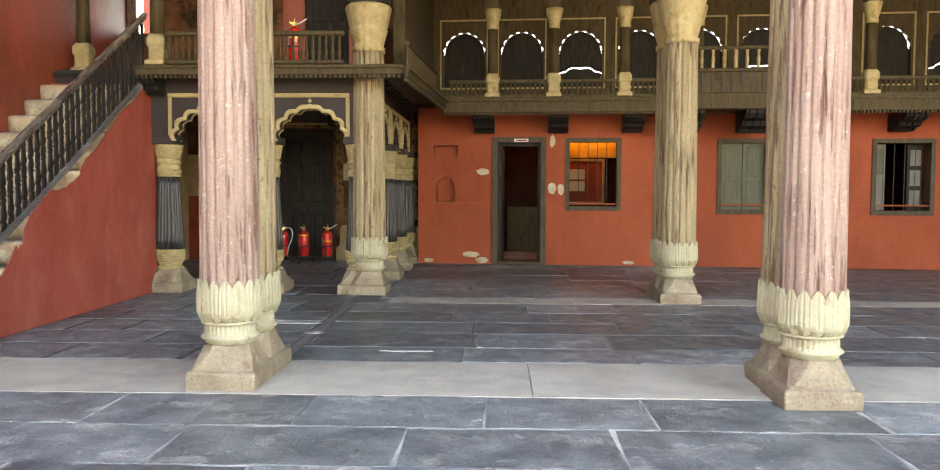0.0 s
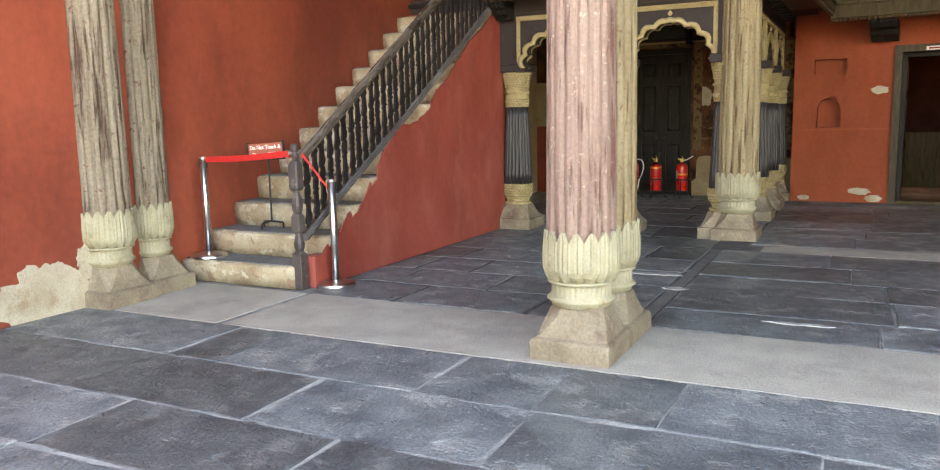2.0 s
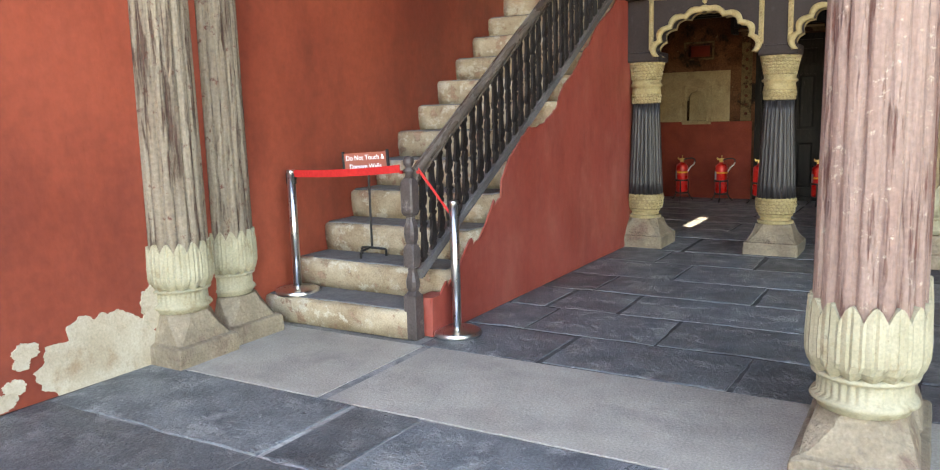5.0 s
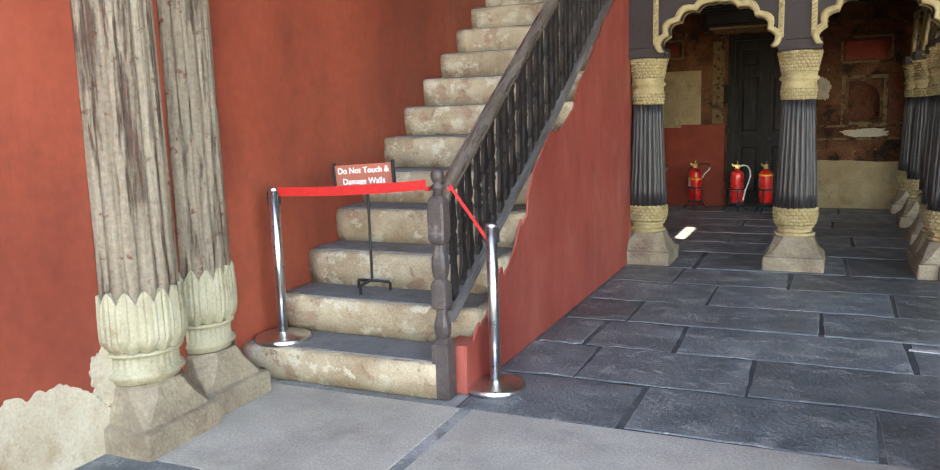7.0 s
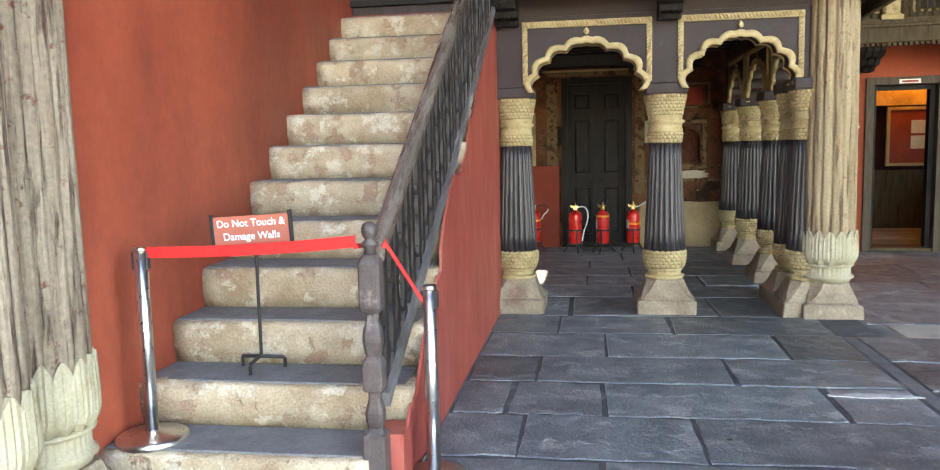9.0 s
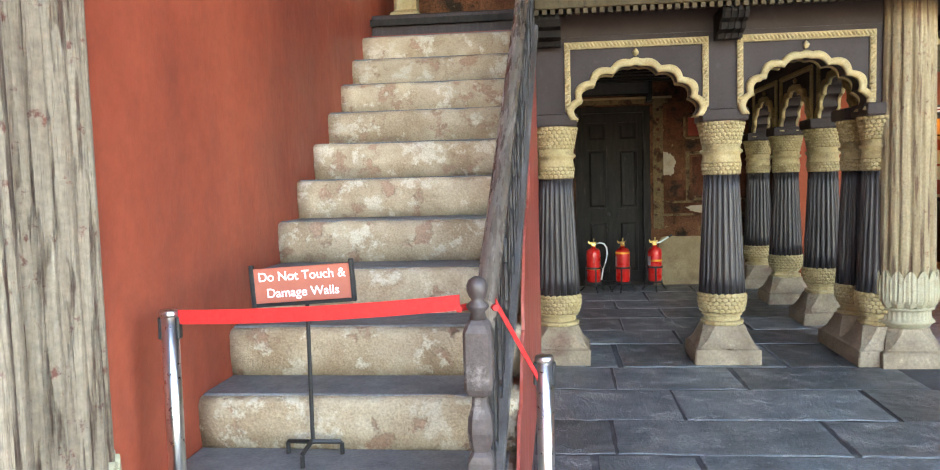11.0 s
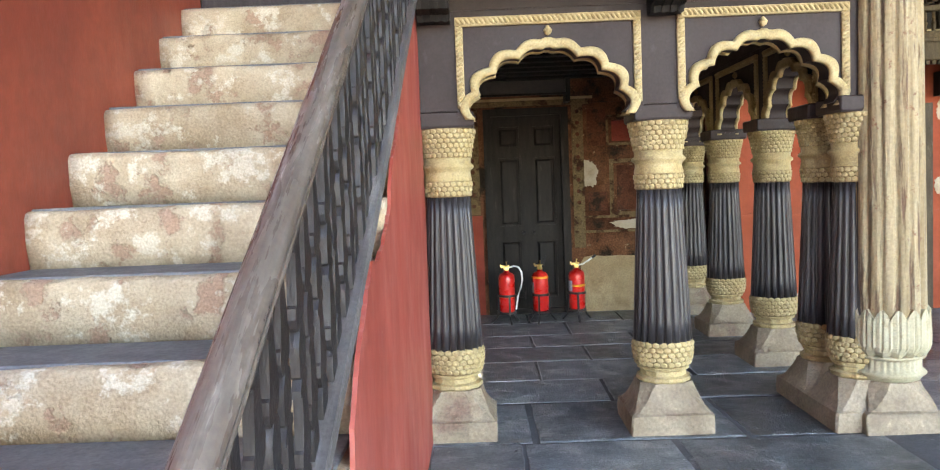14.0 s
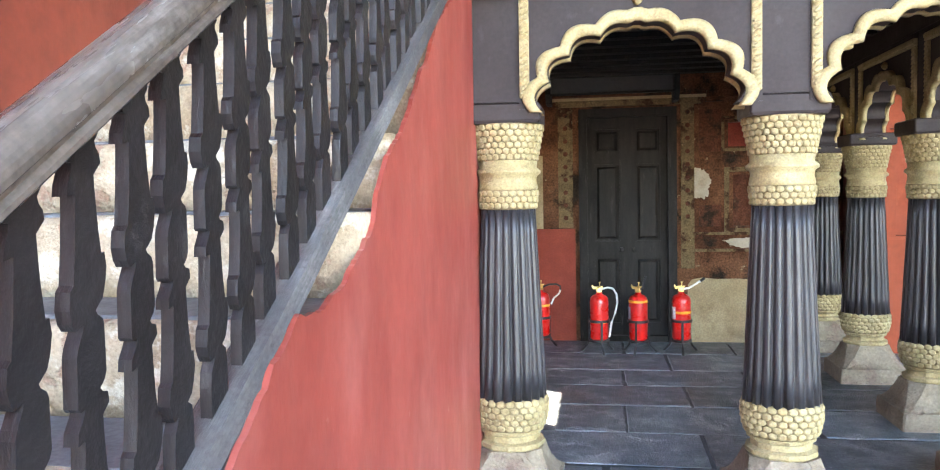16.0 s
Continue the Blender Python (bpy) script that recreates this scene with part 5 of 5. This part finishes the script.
def extinguisher(x, y, turn, hose, band, label):
    e = thing("fire_extinguisher", pose(x, y, 0, 0, 0, turn) @ Matrix.Diagonal((1.12, 1.12, 1.03, 1)), label, "fire extinguisher", "fire extinguishers")
    part("cylinder", lathe([(0.03, 0.125), (0.07, 0.130), (0.083, 0.15), (0.084, 0.505), (0.079, 0.545), (0.060, 0.568), (0.030, 0.580), (0.026, 0.60)], 32), EXTRED, e, "glossy red cylinder", True)
    part("band", lathe([(0.0835, band), (0.0865, band + 0.002), (0.0865, band + 0.024), (0.0835, band + 0.026)], 32), ORANGE, e, "orange band", True)
    if hose != "loop":
        part("plate", prism(bmesh.new(), [(0.085 * math.cos(a), 0.085 * math.sin(a)) for a in np.linspace(-3.1, -2.2, 10)] + [(0.087 * math.cos(a), 0.087 * math.sin(a)) for a in np.linspace(-2.2, -3.1, 10)], "z", 0.34, 0.46), BLUE, e, "printed plate")
    valve = part("valve", squares([(0.02, 0.60, 0.005), (0.025, 0.61, 0.005), (0.022, 0.645, 0.005), (0.012, 0.66, 0.004)]), BRASS, e, "brass valve")
    part("handle", prism(bmesh.new(), [(-0.065, 0.655), (-0.05, 0.63), (0.03, 0.645), (0.035, 0.66), (-0.045, 0.655), (-0.06, 0.675)], "y", -0.008, 0.008), BRASS, valve)
    part("pin", lathe([(0.004, 0.655), (0.004, 0.69), (0.009, 0.695), (0.009, 0.70)], 8, cx=0.005), BRASS, valve)
    hb = bmesh.new()
    if hose == "loop":
        tube(hb, [(0.02, 0, 0.63), (0.08, -0.01, 0.648), (0.125, -0.02, 0.635), (0.155, -0.03, 0.58), (0.16, -0.04, 0.50), (0.135, -0.06, 0.40), (0.10, -0.08, 0.31), (0.085, -0.085, 0.22), (0.075, -0.09, 0.17)], 0.0095, 8)
    elif hose == "up":
        tube(hb, [(0.02, 0, 0.63), (0.045, 0, 0.65), (0.055, 0, 0.70), (0.07, 0, 0.76)], 0.010, 8)
    elif hose == "hook":
        tube(hb, [(0.02, 0, 0.63), (0.08, 0, 0.655), (0.15, -0.01, 0.66), (0.185, -0.01, 0.64), (0.188, -0.01, 0.60)], 0.0095, 8)
    else:
        tube(hb, [(0.02, 0, 0.63), (0.07, 0, 0.64), (0.13, 0.01, 0.68), (0.185, 0.02, 0.72)], 0.0095, 8)
    hs = part("hose", hb, BLACK if hose in ("up", "hook") else HOSE_PALE, e, "discharge hose")
    if hose == "hook":
        part("hose_tip", tube(bmesh.new(), [(0.188, -0.01, 0.605), (0.175, -0.02, 0.565), (0.13, -0.03, 0.525), (0.10, -0.04, 0.46)], 0.0085, 8), HOSE_PALE, hs, "pale hose end")
    if hose == "reach":
        part("hose_tip", tube(bmesh.new(), [(0.165, 0.016, 0.705), (0.205, 0.022, 0.735)], 0.013, 8), BLACK, hs, "black nozzle")
    part("stand_ring", lathe([(0.087, 0.305), (0.096, 0.305), (0.096, 0.330), (0.087, 0.330)], 32), BLACK, e, "black wire stand")
    part("stand_ring", lathe([(0.06, 0.110), (0.092, 0.110), (0.092, 0.128), (0.06, 0.128)], 32), BLACK, e)
    for a in (35, 155, 275):
        ca, sa = math.cos(radians(a)), math.sin(radians(a))
        part("leg", tube(bmesh.new(), [(0.094 * ca, 0.094 * sa, 0.325), (0.094 * ca, 0.094 * sa, 0.115), (0.115 * ca, 0.115 * sa, 0.065), (0.170 * ca, 0.170 * sa, 0.0)], 0.0105, 6), BLACK, e)
    return e


for x, y, tn, hs, bz, lab in ((-5.08, 15.25, 0, "hook", 0.43, "red fire extinguisher on a black wire stand by the maroon dado"), (-4.46, 15.25, 0, "hook", 0.43, "red fire extinguisher on a black wire stand by the maroon dado"),
                              (-3.85, 15.05, 8, "loop", 0.30, "red fire extinguisher with pale hose before the dark door"), (-3.46, 15.05, -20, "up", 0.50, "red fire extinguisher with a high orange band before the dark door"),
                              (-3.03, 15.10, -5, "reach", 0.39, "red fire extinguisher with an orange band beside the dark door")):
    extinguisher(x, y, tn, hs, bz, lab)
up_ext = extinguisher(-2.62, 11.2, 0, "reach", 0.43, "red fire extinguisher on the upper balcony")
up_ext.matrix_basis = pose(-2.62, 11.2, 3.0)

# ---- floor pieces ----
rng = random.Random(7)
STRIPS = [(5.66, 6.72), (10.02, 10.50)]
# cement strips between the pillar rows
for k, (y0, y1) in enumerate(STRIPS):
    cuts = [-5.87, -4.42, -4.36, 0.4, 4.6, 13.5] if k == 0 else [-1.2, 1.1, 4.6, 13.5]
    for a, c in zip(cuts, cuts[1:]):
        if c - a < 0.1:
            continue
        tagged(part("cement_strip", boxed(a + 0.004, c - 0.004, y0 + 0.006, y1 - 0.006, -0.009, 0.0, bevel=0.003), CEMENT, floor), "pale smooth cement strip")


def slab_mesh(x0, x1, y0, y1, g):
    j = lambda: rng.uniform(-0.013, 0.013)
    c = [(x0 + g + j(), y0 + g + j()), (x1 - g + j(), y0 + g + j()), (x1 - g + j(), y1 - g + j()), (x0 + g + j(), y1 - g + j())]
    ring = []
    for (ax, ay), (bx, by) in zip(c, c[1:] + c[:1]):
        n = 15
        for i in range(n):
            t = i / n
            q = 0.020 * noise.noise((ax * 9 + t * 5, ay * 9, 1.7)) + 0.012 * noise.noise((ax * 5 + t * 19, ay * 9, 4.7)) if i else 0.0
            ring.append((ax + (bx - ax) * t + (q if ax == bx else 0.3 * q), ay + (by - ay) * t + q))
    cx, cy = (x0 + x1) / 2, (y0 + y1) / 2
    z, tx, ty = rng.uniform(-0.002, 0.003), rng.uniform(-0.003, 0.003), rng.uniform(-0.003, 0.003)
    b = bmesh.new()
    lo = [b.verts.new((x - cx, y - cy, -0.012)) for x, y in ring]
    md = [b.verts.new((x - cx, y - cy, z - 0.004)) for x, y in ring]
    hi = [b.verts.new(((x - cx) * 0.992, (y - cy) * 0.985, z + tx * (x - cx) + ty * (y - cy))) for x, y in ring]
    for p, q in ((lo, md), (md, hi)):
        for i in range(len(ring)):
            k = (i + 1) % len(ring)
            b.faces.new((p[i], p[k], q[k], q[i]))
    b.faces.new(hi)
    return b, cx, cy


def spread(x0, x1):
    cuts, x = [x0], x0
    while x1 - x > 2.0:
        x += rng.uniform(0.95, 1.55)
        cuts.append(x)
    return cuts + [x1]


# each row of slabs: y from, y to, its joints along x
rows = []
front = {4.95: [-5.76, -4.15, -3.73, -2.36, -1.69, -1.07], 4.28: [-5.76, -4.18, -2.93, -1.67, -0.38], 3.67: [-5.76, -4.9, -3.66, -2.34, -1.10]}
y1 = 5.66
for y0, cuts in front.items():
    rows.append((y0, y1, cuts[:-1] + spread(cuts[-1], 13.5), 0.008))
    y1 = y0
while y1 > -1.8:
    y0 = y1 - rng.uniform(0.58, 0.72)
    rows.append((y0, y1, spread(-5.76, 13.5), 0.008))
    y1 = y0
GUTTER = -1.68
court = [(6.72, 7.36, [-3.59, -2.45]), (7.36, 8.02, [-4.01, -3.06]), (8.02, 8.66, [-4.13, -3.55, -2.21]), (8.66, 9.31, [-4.0, -2.7]), (9.31, 10.05, [-3.52, -2.21]), (10.05, 10.73, [-3.9, -2.96]),
         (10.73, 11.63, [-3.82, -2.5]), (11.63, 12.31, [-3.19]), (12.31, 13.0, [-3.67, -2.4]), (13.0, 13.65, [-3.16]), (13.65, 14.24, [-3.64, -2.6]), (14.24, 15.0, [-3.2]), (15.0, 15.68, [-3.6, -2.5])]
for y0, y1, cuts in court:
    rows.append((y0, y1, [-4.47 if y1 < 11.5 else -5.88, *cuts, GUTTER if y1 < 10.8 else -1.36], 0.016))
for y0, y1 in ((6.72, 7.30), (7.30, 8.0), (8.0, 8.62), (8.62, 9.3), (9.3, 10.02), (10.50, 11.2), (11.2, 11.9), (11.9, 12.55), (12.55, 13.2), (13.2, 13.85), (13.85, 14.45)):
    rows.append((y0, y1, spread(GUTTER + 0.11 if y1 < 10.1 else -1.35, 13.5), 0.009))
part("joint_bed", boxed(-4.46, -1.36, 6.73, 15.6, -0.0099, -0.0065), surf("dark_joint_cement", (0.045, 0.046, 0.05), (0.09, 0.09, 0.09), 2.5, 0.8, 0.4, (0.20, 0.2, 0.19), 4, 0.58, 0.1), floor, "dark cement joints")
part("joint_bed", boxed(-5.75, 13.5, -1.9, 5.655, -0.0099, -0.0042), surf("pale_joint_cement", (0.15, 0.15, 0.145), (0.42, 0.41, 0.385), 1.6, 0.8, 0.5, (0.07, 0.07, 0.07), 5, 0.56, 0.1), floor, "pale cement joints")
LIME = surf("pale_lime_smear", (0.34, 0.34, 0.325), (0.44, 0.44, 0.42), 9, 0.8, 0.4, (0.2, 0.2, 0.2), 12, 0.55, 0.1)
DRAIN = surf("worn_drain_cement", (0.10, 0.10, 0.10), (0.15, 0.148, 0.142), 4, 0.7, 0.4)
part("gutter_strip", boxed(GUTTER + 0.01, GUTTER + 0.10, 6.73, 10.04, -0.0064, -0.003), DRAIN, floor, "narrow cement drain strip")
for x, y, rx, ry, sd in ((-1.92, 8.50, 0.24, 0.045, 31), (-0.60, 7.12, 0.20, 0.03, 33), (-1.62, 7.95, 0.10, 0.05, 35)):
    part("lime_smear", prism(bmesh.new(), blob_outline(x, y, rx, ry, sd, 90, 0.3), "z", 0.001, 0.0065), LIME, floor, "pale lime smear on the slabs")
rest = bmesh.new()
count = 0
for y0, y1, cuts, gap in rows:
    for x0, x1 in zip(cuts, cuts[1:]):
        b, cx, cy = slab_mesh(x0, x1, y0, y1, gap)
        if x0 < 3.2 and y0 > 1.5 and count < 300:
            o = part("slab", b, SLATE, floor)
            o.location = (cx, cy, 0)
            count += 1
        else:
            for v in b.verts:
                v.co += Vector((cx, cy, 0))
            me = bpy.data.meshes.new("tmp")
            b.to_mesh(me)
            b.free()
            rest.from_mesh(me)
            bpy.data.meshes.remove(me)
tagged(part("outer_slabs", rest, SLATE, floor), "", kind="stuff")
